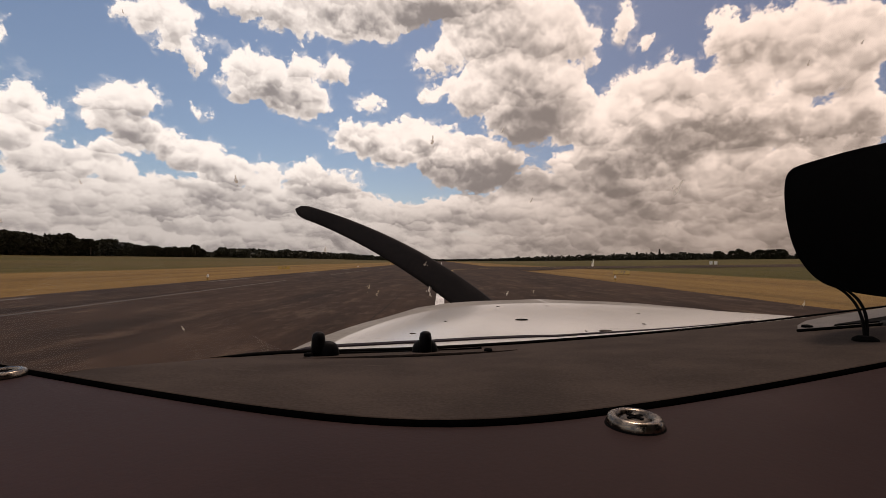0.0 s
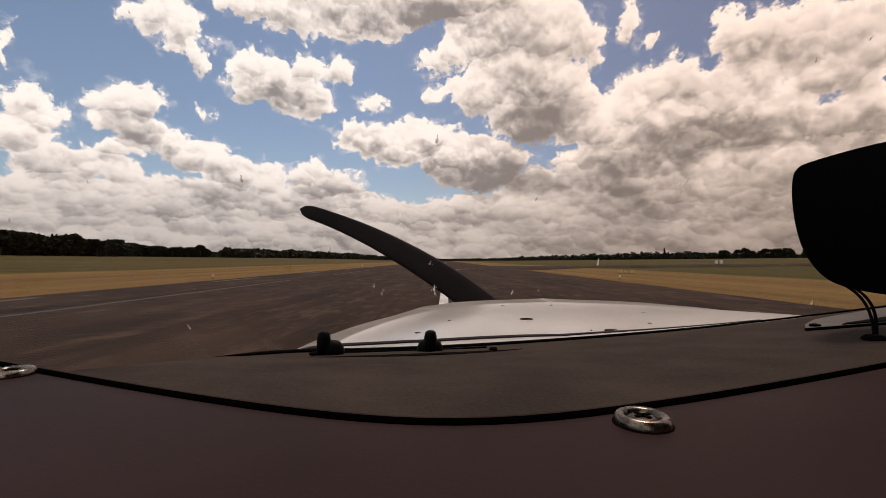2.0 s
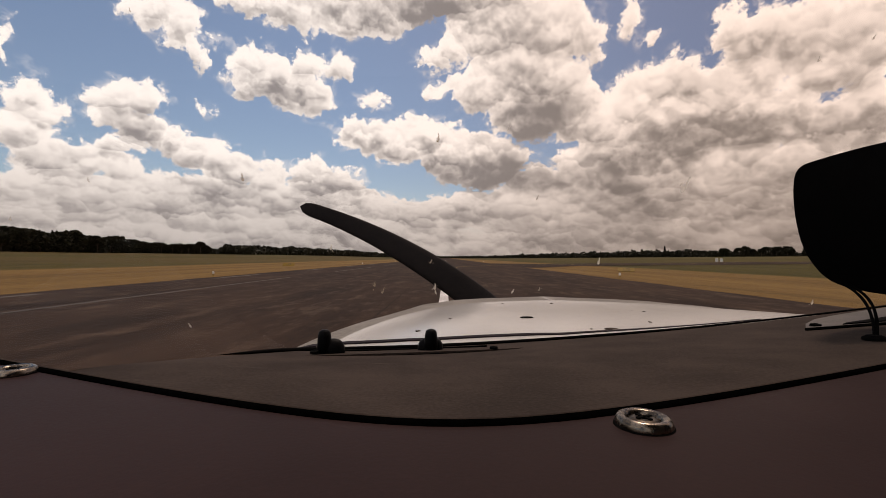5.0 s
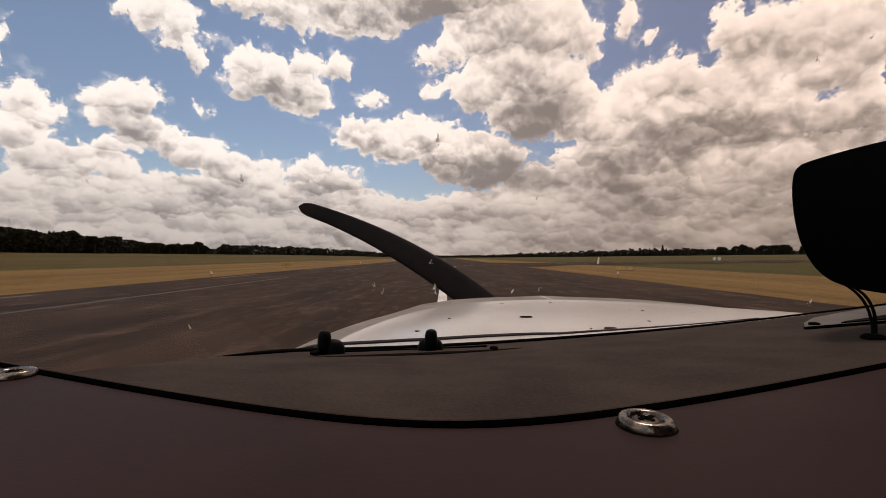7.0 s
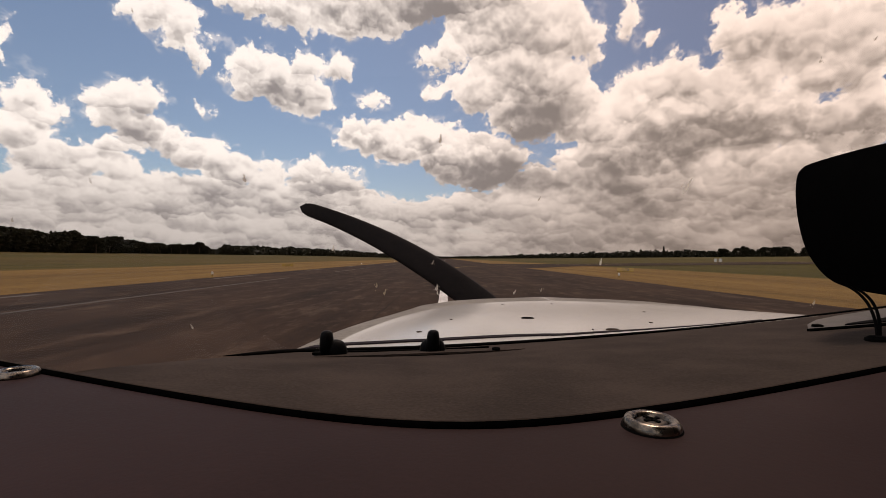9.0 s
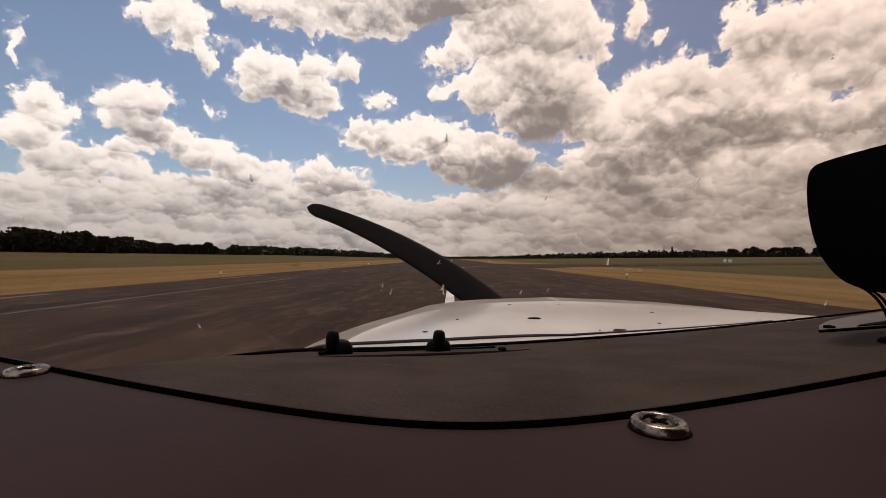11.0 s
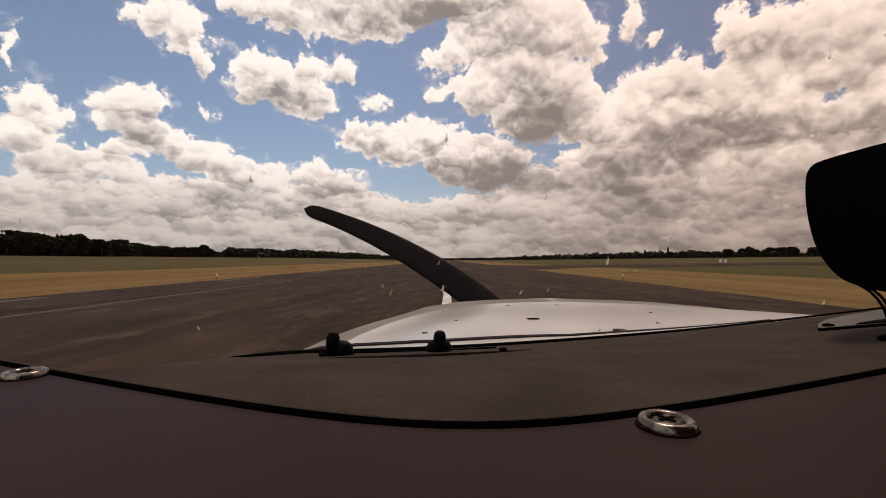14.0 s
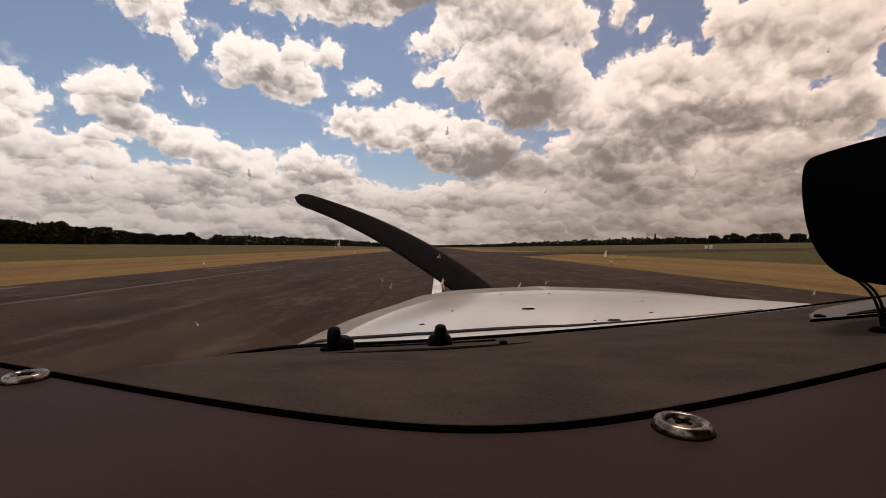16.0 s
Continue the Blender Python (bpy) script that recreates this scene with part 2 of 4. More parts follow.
    patchy = n.math("MULTIPLY", patchy, n.math("MULTIPLY_ADD", far, 0.18, n.math("MULTIPLY_ADD", bank, -0.28, 0.55)))
    light = n.math("MULTIPLY_ADD", top, n.math("MULTIPLY_ADD", bank, -0.14, 0.28), n.math("ADD", lit, heaped))
    light = n.math("ADD", n.math("ADD", light, patchy), n.math("MULTIPLY_ADD", bank, 0.19, 0.07))
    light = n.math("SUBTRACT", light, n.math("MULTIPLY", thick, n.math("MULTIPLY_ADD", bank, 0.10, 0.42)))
    light = n.math("SUBTRACT", light, n.math("MULTIPLY", core, 0.32))
    # broad bright and dull stretches, and a fine crumbly grain
    broad = n.noise(n.vec("MULTIPLY", where, (1.0, 1.5, 1.0)), 4.2, 3.0, 0.55, flat=True)
    light = n.math("ADD", light, n.math("MULTIPLY", n.math("SUBTRACT", broad, 0.5), n.math("MULTIPLY_ADD", bank, 0.75, 0.15)))
    crumb = n.noise(n.vec("MULTIPLY_ADD", curl_of(n, where, 30.0), (0.03, 0.03, 0.0), n.vec("MULTIPLY", where, (1.0, 1.3, 1.0))), 46.0, 5.0, 0.72, flat=True)
    light = n.math("ADD", light, n.math("MULTIPLY", n.math("SUBTRACT", crumb, 0.5), n.math("MULTIPLY_ADD", bank, -0.26, 0.40)))
    light = n.math("MULTIPLY_ADD", n.math("MULTIPLY", bank, n.ramp(el, 0.22, 0.40)), 0.14, light)
    bright = n.mix(east, (0.98, 1.04, 1.03, 1), (1.03, 0.96, 0.88, 1))
    grey = n.mix(east, (0.275, 0.290, 0.305, 1), (0.225, 0.206, 0.186, 1))
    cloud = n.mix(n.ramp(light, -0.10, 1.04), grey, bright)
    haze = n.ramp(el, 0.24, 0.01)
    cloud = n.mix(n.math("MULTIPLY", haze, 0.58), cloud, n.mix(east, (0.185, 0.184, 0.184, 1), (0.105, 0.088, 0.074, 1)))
    cover = n.math("MAXIMUM", cover, n.ramp(el, 0.14, 0.04))
    sky = n.add("ShaderNodeTexSky", sky_type="NISHITA", sun_disc=False, sun_elevation=radians(SUN_EL), sun_rotation=radians(SUN_AZ), air_density=1.0, dust_density=0.9, ozone_density=0.35)
    blue = n.add("ShaderNodeBackground", n.mix(1.0, sky.outputs[0], n.mix(east, (0.84, 1.0, 1.05, 1), (0.56, 0.58, 0.62, 1)), "MULTIPLY"), 0.102)
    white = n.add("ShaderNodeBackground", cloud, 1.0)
    n.add("ShaderNodeOutputWorld", n.add("ShaderNodeMixShader", cover, blue, white))


make_world()
sun = new("sun", bpy.data.lights.new("sun", "SUN"))
sun.data.energy, sun.data.angle, sun.data.color = 1.3, radians(9.0), (1.0, 0.93, 0.82)
TO_SUN = Vector((math.sin(radians(SUN_AZ)) * math.cos(radians(SUN_EL)), math.cos(radians(SUN_AZ)) * math.cos(radians(SUN_EL)), math.sin(radians(SUN_EL))))
sun.matrix_world = look(80 * TO_SUN, (0, 0, 0))


# ---- materials ----
def material(name, rough=0.6, metal=0.0, spec=0.5, coat=0.0):
    """A material, its nodes, its surface shader, and the place in metres (object space)."""
    m = bpy.data.materials.new(name)
    m.use_nodes = True
    m.node_tree.nodes.clear()
    n = Nodes(m.node_tree)
    s = n.add("ShaderNodeBsdfPrincipled")
    s.inputs["Roughness"].default_value, s.inputs["Metallic"].default_value = rough, metal
    s.inputs["Specular IOR Level"].default_value, s.inputs["Coat Weight"].default_value = spec, coat
    n.add("ShaderNodeOutputMaterial", s)
    return m, n, s, n.add("ShaderNodeTexCoord").outputs["Object"]


def bump(n, s, height, strength=0.3, distance=0.002):
    node = n.add("ShaderNodeBump")
    for key, value in (("Height", height), ("Strength", strength), ("Distance", distance)):
        n.put(node.inputs[key], value)
    n.put(s.inputs["Normal"], node.outputs[0])


def speckled(name, dark, light, scale, rough=0.6, metal=0.0, grain=0.3, fine=8.0, depth=0.001, spec=0.5, coat=0.0, stretch=(1, 1, 1)):
    """Two scales of variation between two colours, and fine relief."""
    m, n, s, place = material(name, rough, metal, spec, coat)
    place = n.vec("MULTIPLY", place, stretch)
    broad, small = n.noise(place, scale, 5.0), n.noise(place, scale * fine, 4.0)
    fac = n.ramp(n.math("MULTIPLY_ADD", small, 0.45, n.math("MULTIPLY", broad, 0.55)), 0.33, 0.67)
    n.put(s.inputs["Base Color"], n.mix(fac, (*dark, 1), (*light, 1)))
    n.put(s.inputs["Roughness"], n.math("MULTIPLY_ADD", small, 0.2, rough - 0.1))
    bump(n, s, small, grain, depth)
    return m


def asphalt_material():
    m, n, s, place = material("weathered_asphalt", 0.9, spec=0.08)
    along = n.vec("MULTIPLY", place, (1.0, 0.06, 1.0))
    streak = n.noise(along, 0.55, 6.0, 0.62)
    fine_streak = n.noise(n.vec("MULTIPLY", place, (1.0, 0.03, 1.0)), 3.2, 4.0)
    blot = n.noise(n.vec("MULTIPLY", place, (1.0, 0.35, 1.0)), 0.33, 6.0, 0.65)
    grit = n.noise(place, 42.0, 3.0)
    worn = n.noise(n.vec("MULTIPLY", place, (1.0, 0.40, 1.0)), 1.3, 6.0, 0.72)
    tone = n.math("ADD", n.math("MULTIPLY", streak, 0.45), n.math("MULTIPLY_ADD", fine_streak, 0.10, n.math("MULTIPLY", blot, 0.45)))
    colour = n.mix(n.ramp(tone, 0.41, 0.61), (0.0205, 0.0130, 0.0095, 1), (0.058, 0.0395, 0.0295, 1))
    patch = n.ramp(n.noise(n.vec("MULTIPLY", place, (1.0, 0.22, 1.0)), 0.62, 6.0, 0.72), 0.55, 0.72)
    colour = n.mix(n.math("MULTIPLY", patch, 0.7), colour, (0.14, 0.118, 0.10, 1))
    colour = n.mix(n.math("MULTIPLY", n.ramp(worn, 0.49, 0.68), 0.70), colour, (0.118, 0.092, 0.073, 1))
    colour = n.mix(n.math("MULTIPLY", n.ramp(worn, 0.46, 0.30), 0.5), colour, (0.017, 0.012, 0.010, 1))
    warm = n.ramp(n.noise(place, 0.11, 3.0), 0.45, 0.7)
    colour = n.mix(n.math("MULTIPLY", warm, 0.35), colour, (0.070, 0.046, 0.032, 1))
    # joints between the paving lanes, and crossing joints
    wobble = n.math("MULTIPLY_ADD", n.noise(place, 0.7, 3.0), 0.24, -0.12)
    axes = n.add("ShaderNodeSeparateXYZ", place)
    lane = n.math("PINGPONG", n.math("ADD", axes.outputs[0], n.math("ADD", wobble, 1.75)), 1.9)
    cross = n.math("PINGPONG", n.math("ADD", axes.outputs[1], n.math("MULTIPLY_ADD", wobble, 2.0, 3.0)), 7.5)
    joint = n.math("MAXIMUM", n.ramp(lane, 0.045, 0.015), n.ramp(cross, 0.06, 0.02))
    broken = n.ramp(n.noise(along, 0.9, 3.0), 0.42, 0.55)
    colour = n.mix(n.math("MULTIPLY", n.math("MULTIPLY", joint, broken), 0.7), colour, (0.018, 0.014, 0.012, 1))
    colour = n.mix(n.math("MULTIPLY_ADD", grit, 0.5, -0.1), colour, (0.042, 0.033, 0.027, 1))
    n.put(s.inputs["Base Color"], n.mix(1.0, colour, (0.84, 0.70, 0.61, 1), "MULTIPLY"))
    bump(n, s, grit, 0.4, 0.006)
    return m


def grass_material():
    """Mown dry verge beside the runway, and taller greener meadow beyond it."""
    m, n, s, place = material("dry_and_green_grass", 0.9, spec=0.15)
    axes = n.add("ShaderNodeSeparateXYZ", place)
    wave = n.math("MULTIPLY_ADD", n.noise(n.vec("MULTIPLY", place, (1.0, 0.25, 1.0)), 0.12, 4.0), 5.0, -2.5)
    across = n.math("ADD", axes.outputs[0], wave)
    left = n.ramp(across, -33.0, -35.5)
    right = n.ramp(across, 26.0, 28.0)
    meadow = n.math("MAXIMUM", left, right)
    rows = n.noise(n.vec("MULTIPLY", place, (1.0, 0.035, 1.0)), 0.45, 5.0)
    clumps = n.noise(place, 1.7, 5.0, 0.65)
    tufts = n.noise(place, 14.0, 3.0, 0.6)
    tone = n.math("MULTIPLY_ADD", rows, 0.5, n.math("MULTIPLY_ADD", clumps, 0.3, n.math("MULTIPLY", tufts, 0.2)))
    fac = n.ramp(tone, 0.36, 0.64)
    dry = n.mix(fac, (0.128, 0.073, 0.021, 1), (0.235, 0.137, 0.042, 1))
    green = n.mix(fac, (0.042, 0.0335, 0.0045, 1), (0.082, 0.065, 0.0095, 1))
    ripe = n.ramp(n.noise(n.vec("MULTIPLY", place, (1.0, 0.15, 1.0)), 0.018, 3.0), 0.45, 0.62)
    green = n.mix(n.math("MULTIPLY", ripe, 0.42), green, n.mix(fac, (0.10, 0.060, 0.018, 1), (0.145, 0.088, 0.028, 1)))
    n.put(s.inputs["Base Color"], n.mix(meadow, dry, green))
    bump(n, s, n.math("ADD", tufts, clumps), 0.8, 0.12)
    return m


def foliage_material(name, dark, light):
    m, n, s, place = material(name, 0.7, spec=0.2)
    geo = n.add("ShaderNodeNewGeometry")
    fac = n.math("MULTIPLY_ADD", n.noise(place, 0.8, 3.0), 0.5, n.math("MULTIPLY", geo.outputs["Random Per Island"], 0.5))
    n.put(s.inputs["Base Color"], n.mix(fac, (*dark, 1), (*light, 1)))
    return m


def cowl_material():
    m, n, s, place = material("white_aircraft_paint", 0.25, spec=0.36)
    grime = n.noise(n.vec("MULTIPLY", place, (1.0, 0.35, 1.0)), 5.0, 6.0, 0.65)
    specks = n.noise(place, 70.0, 3.0)
    fac = n.math("MAXIMUM", n.math("MULTIPLY", n.ramp(grime, 0.45, 0.75), 0.45), n.math("MULTIPLY", n.ramp(specks, 0.66, 0.74), 0.5))
    n.put(s.inputs["Base Color"], n.mix(fac, (0.55, 0.53, 0.50, 1), (0.33, 0.30, 0.26, 1)))
    n.put(s.inputs["Roughness"], n.math("MULTIPLY_ADD", grime, 0.12, 0.11))
    bump(n, s, n.noise(place, 3.0, 2.0), 0.04, 0.002)
    return m


def trim_material():
    """Dark cloth, dusty and scuffed here and there."""
    m, n, s, place = material("dark_grey_trim_cloth", 0.88, spec=0.05)
    weave = n.noise(place, 560.0, 3.0)
    broad = n.noise(place, 14.0, 5.0)
    colour = n.mix(n.ramp(n.math("MULTIPLY_ADD", weave, 0.4, n.math("MULTIPLY", broad, 0.6)), 0.35, 0.65), (0.0330, 0.0240, 0.0196, 1), (0.0590, 0.0428, 0.0350, 1))
    dust = n.ramp(n.noise(n.vec("MULTIPLY", place, (0.45, 1.6, 1.0)), 26.0, 6.0, 0.7), 0.60, 0.74)
    colour = n.mix(n.math("MULTIPLY", dust, 0.45), colour, (0.095, 0.072, 0.060, 1))
    n.put(s.inputs["Base Color"], colour)
    bump(n, s, weave, 0.4, 0.0006)
    return m


def glass_material():
    m = bpy.data.materials.new("acrylic_windscreen")
    m.use_nodes = True
    m.node_tree.nodes.clear()
    n = Nodes(m.node_tree)
    clear = n.add("ShaderNodeBsdfTransparent", (0.965, 0.96, 0.955, 1))
    gloss = n.add("ShaderNodeBsdfGlossy", (1, 1, 1, 1), 0.02)
    fresnel = n.add("ShaderNodeFresnel", 1.49)
    n.add("ShaderNodeOutputMaterial", n.add("ShaderNodeMixShader", n.math("MULTIPLY", fresnel, 0.5), clear, gloss))
    return m


def smear_material():
    m = bpy.data.materials.new("dried_insect_smear")
    m.use_nodes = True
    m.node_tree.nodes.clear()
    n = Nodes(m.node_tree)
    place = n.add("ShaderNodeTexCoord").outputs["Object"]
    info = n.add("ShaderNodeObjectInfo")
    colour = n.mix(info.outputs["Random"], (0.30, 0.24, 0.17, 1), (0.62, 0.58, 0.52, 1))
    veil = n.ramp(n.noise(place, 900.0, 3.0), 0.30, 0.62, 0.25, 0.85)
    n.add("ShaderNodeOutputMaterial", n.add("ShaderNodeMixShader", veil, n.add("ShaderNodeBsdfTransparent"), n.add("ShaderNodeAddShader", n.add("ShaderNodeBsdfTranslucent", n.mix(0.8, (0, 0, 0, 1), colour)), n.add("ShaderNodeBsdfDiffuse", n.mix(0.8, (0, 0, 0, 1), colour)))))
    return m


ASPHALT = asphalt_material()
GRASS = grass_material()
WHITE_LINE = speckled("worn_white_marking", (0.42, 0.39, 0.36), (0.74, 0.72, 0.69), 0.9, 0.7, fine=14, stretch=(1, 0.3, 1))
FADED_LINE = speckled("faded_white_marking", (0.026, 0.019, 0.015), (0.098, 0.078, 0.063), 0.8, 0.8, fine=9, stretch=(1, 0.2, 1))
YELLOW_LINE = speckled("yellow_marking", (0.30, 0.20, 0.05), (0.55, 0.38, 0.09), 0.9, 0.7, fine=14)
LEAVES = foliage_material("broadleaf_foliage", (0.010, 0.0105, 0.005), (0.030, 0.029, 0.012))
FAR_LEAVES = foliage_material("far_woodland_foliage", (0.013, 0.0135, 0.008), (0.034, 0.033, 0.018))
DRY_BLADES = foliage_material("straw_grass_blades", (0.11, 0.064, 0.020), (0.21, 0.128, 0.042))
BARK = speckled("rough_bark", (0.05, 0.038, 0.028), (0.13, 0.10, 0.075), 3.0, 0.9, grain=0.8, depth=0.02)
COWL = cowl_material()
TRIM = trim_material()
PANEL = speckled("satin_black_panel", (0.0250, 0.0122, 0.0114), (0.0390, 0.0204, 0.0190), 9.0, 0.6, grain=0.2, fine=60, depth=0.0004, spec=0.06)
RUBBER = speckled("black_rubber", (0.002, 0.002, 0.002), (0.006, 0.0055, 0.005), 30.0, 0.9, spec=0.02)
SEAL_SHADE = speckled("edge_seal_gap_shade", (0.0008, 0.0008, 0.0008), (0.002, 0.0018, 0.0018), 30.0, 0.95, spec=0.0)
BLACK = speckled("matt_black_housing", (0.0015, 0.0014, 0.0014), (0.004, 0.0035, 0.0035), 20.0, 0.75, spec=0.12)
KNOB = speckled("moulded_black_plastic", (0.0016, 0.0016, 0.0018), (0.0045, 0.0042, 0.0045), 40.0, 0.5, spec=0.07)
STEEL = speckled("worn_nickel_screw", (0.035, 0.028, 0.024), (0.33, 0.27, 0.215), 55.0, 0.27, 1.0, fine=6, depth=0.0003)
DULL_STEEL = speckled("tarnished_screw_head", (0.030, 0.023, 0.018), (0.105, 0.082, 0.064), 110.0, 0.42, 1.0, fine=6, depth=0.0003)
# rim of the white cowling: a darker reflection put into the base colour
RIM = speckled("rim_reflection_grey", (0.19, 0.175, 0.155), (0.28, 0.26, 0.235), 7.0, 0.85, fine=12, spec=0.03)
SEAM = speckled("dark_seam_sealant", (0.010, 0.008, 0.010), (0.028, 0.022, 0.026), 30.0, 0.8, spec=0.05)
VENT = speckled("worn_grey_vent_metal", (0.05, 0.042, 0.036), (0.10, 0.085, 0.072), 18.0, 0.6, fine=20, spec=0.3)
BLADE = speckled("matt_black_blade_paint", (0.006, 0.005, 0.005), (0.014, 0.011, 0.011), 6.0, 0.6, fine=12, spec=0.15)
SIGN = speckled("yellow_sign_paint", (0.15, 0.090, 0.010), (0.27, 0.165, 0.018), 6.0, 0.6, spec=0.2)
SIGN_BLACK = speckled("black_sign_paint", (0.012, 0.011, 0.01), (0.03, 0.028, 0.026), 9.0, 0.6)
SIGN_WHITE = speckled("white_box_paint", (0.55, 0.53, 0.50), (0.78, 0.76, 0.73), 4.0, 0.5)
PLASTER = speckled("pale_farm_plaster", (0.42, 0.39, 0.34), (0.60, 0.57, 0.51), 0.8, 0.8)
ROOF = speckled("dark_roof_sheet", (0.07, 0.055, 0.05), (0.14, 0.11, 0.10), 0.9, 0.7)
GLASS = glass_material()
SMEAR = smear_material()


# ---- building helpers ----
def link(name, bm, mat, parent=None, label="", smooth=False):
    mesh = bpy.data.meshes.new(name)
    bm.to_mesh(mesh)
    bm.free()
    mesh.materials.append(mat)
    if smooth:
        mesh.polygons.foreach_set("use_smooth", [True] * len(mesh.polygons))
    ob = new(name, mesh)
    if parent is not None:
        ob.parent = parent
    if label:
        ob["label"] = label
    return ob


def part(name, bm, mat, parent, label="", smooth=False):
    return link(name, bm, mat, parent, label, smooth)


def thing(name, label, category, m=None, group=""):
    ob = new(name)
    ob.empty_display_size = 0.2
    if m is not None:
        ob.matrix_basis = m
    return tagged(ob, label, category, group)


def grid(rows, closed=False):
    """A sheet through rows of points; closed joins each row into a ring."""
    bm = bmesh.new()
    made = [[bm.verts.new(p) for p in row] for row in rows]
    for a, b in zip(made, made[1:]):
        count = len(a)
        for i in range(count if closed else count - 1):
            j = (i + 1) % count
            bm.faces.new((a[i], a[j], b[j], b[i]))
    return bm


def tube(points, radius, sides=10, flat=1.0):
    """A round bar along points, closed at its ends."""
    points = [Vector(p) for p in points]
    rows = []
    for i, p in enumerate(points):
        way = (points[min(i + 1, len(points) - 1)] - points[max(i - 1, 0)]).normalized()
        side = way.cross(Vector((0, 0, 1)))
        side = side.normalized() if side.length > 1e-4 else Vector((1, 0, 0))
        up = side.cross(way)
        r = radius[i] if isinstance(radius, (list, tuple)) else radius
        rows.append([p + r * (math.cos(a) * side + flat * math.sin(a) * up) for a in [2 * math.pi * k / sides for k in range(sides)]])
    bm = grid(rows, True)
    bm.verts.ensure_lookup_table()
    bm.faces.new(bm.verts[:sides])
    bm.faces.new(bm.verts[-sides:])
    bmesh.ops.recalc_face_normals(bm, faces=bm.faces)
    return bm


def lathe(profile, sides=24):
    """A turned body about z through (radius, height) pairs."""
    rows = [[(r * math.cos(2 * math.pi * k / sides), r * math.sin(2 * math.pi * k / sides), z) for k in range(sides)] for r, z in profile]
    bm = grid(rows, True)
    bmesh.ops.remove_doubles(bm, verts=bm.verts, dist=1e-6)
    bmesh.ops.recalc_face_normals(bm, faces=bm.faces)
    return bm


def box(sx, sy, sz, bevel=0.0, at=(0, 0, 0), segments=2):
    bm = bmesh.new()
    bmesh.ops.create_cube(bm, size=1.0, matrix=Matrix.Translation(at) @ Matrix.Diagonal((sx, sy, sz, 1)))
    if bevel:
        bmesh.ops.bevel(bm, geom=bm.edges[:], offset=bevel, segments=segments, affect="EDGES", profile=0.5)
    return bm


def slab(outline, low, high):
    """A flat plate with the given outline (x, y), between two heights."""
    bm = bmesh.new()
    top = [bm.verts.new((x, y, high)) for x, y in outline]
    base = [bm.verts.new((x, y, low)) for x, y in outline]
    bm.faces.new(top)
    bm.faces.new(base[::-1])
    for i in range(len(outline)):
        j = (i + 1) % len(outline)
        bm.faces.new((base[i], base[j], top[j], top[i]))
    bmesh.ops.recalc_face_normals(bm, faces=bm.faces)
    return bm


def span(a, b, count):
    return [a + (b - a) * i / (count - 1) for i in range(count)]


def smooth(a, b, x):
    x = min(1.0, max(0.0, (x - a) / (b - a)))
    return x * x * (3 - 2 * x)


# ---- ground, runway and taxiway ----
def ground_height(x, y):
    """The field rises gently to both sides of the runway."""
    left = 0.0254 * max(0.0, -x - 18.0) - 0.0254 * max(0.0, -x - 260.0)
    right = 0.012 * max(0.0, x - 15.0) - 0.012 * max(0.0, x - 420.0)
    fade = 1.0 - smooth(500, 1600, abs(y))
    return (left + right) * (0.35 + 0.65 * fade)


def build_ground():
    xs = [-4500, -2500, -1400, -800, -500, -350, -260] + span(-220, -18, 36) + [-15, -8, 0, 8, 13] + span(15, 220, 36) + [300, 420, 600, 900, 1500, 2500, 4500]
    ys = [-4500, -2000, -800, -300, -100, -40] + span(-20, 300, 60) + [360, 450, 600, 800, 1100, 1500, 2000, 2800, 4500]
    bm = grid([[(x, y, ground_height(x, y)) for x in xs] for y in ys])
    bmesh.ops.recalc_face_normals(bm, faces=bm.faces)
    if bm.faces[0].normal.z < 0:
        bmesh.ops.reverse_faces(bm, faces=bm.faces[:])
    return tagged(link("ground", bm, GRASS, smooth=True), "mown dry grass verges and green meadow around the runway", "grass", kind="structure")


RUN_LEFT, RUN_RIGHT = -17.2, 12.4


def build_runway():
    ys = span(-600, 0, 25)[:-1] + span(0, 200, 81)[:-1] + span(200, 1450, 60)
    rng = random.Random(4)
    rows = []
    for y in ys:
        near = 0.10 if 0 <= y <= 200 else 0.0
        rows.append([(RUN_LEFT + rng.uniform(-near, near), y, -0.02), (RUN_LEFT + rng.uniform(-near, near) + 0.05, y, 0.022)] + [(x, y, 0.03 - 0.00004 * x * x) for x in span(-14, 10, 9)] + [(RUN_RIGHT - 0.05 + rng.uniform(-near, near), y, 0.022), (RUN_RIGHT + rng.uniform(-near, near), y, -0.02)])
    runway = tagged(link("runway", grid(rows), ASPHALT), "weathered brown-grey asphalt runway with streaks and joints", "runway", kind="structure")
    for y in (-64.0, -9.0, 50.0, 105.0, 160.0, 215.0, 270.0, 325.0, 380.0):
        part("centre_stripe", slab([(-0.22, y), (0.10, y), (0.10, y + 30), (-0.22, y + 30)], 0.024, 0.036), WHITE_LINE, runway, "worn white centre stripe")
    for i, y in enumerate(span(-60, 430, 15)):
        part("edge_stripe", slab([(-11.6, y), (-11.4, y), (-11.4, y + 22), (-11.6, y + 22)], 0.018, 0.0295), FADED_LINE, runway, "faded white edge line")
    for y in span(-10, 90, 6):
        part("shoulder_stripe", slab([(-16.2, y), (-15.8, y), (-15.8, y + 7), (-16.2, y + 7)], 0.012, 0.0275), FADED_LINE, runway, "faded white edge line")
    return runway


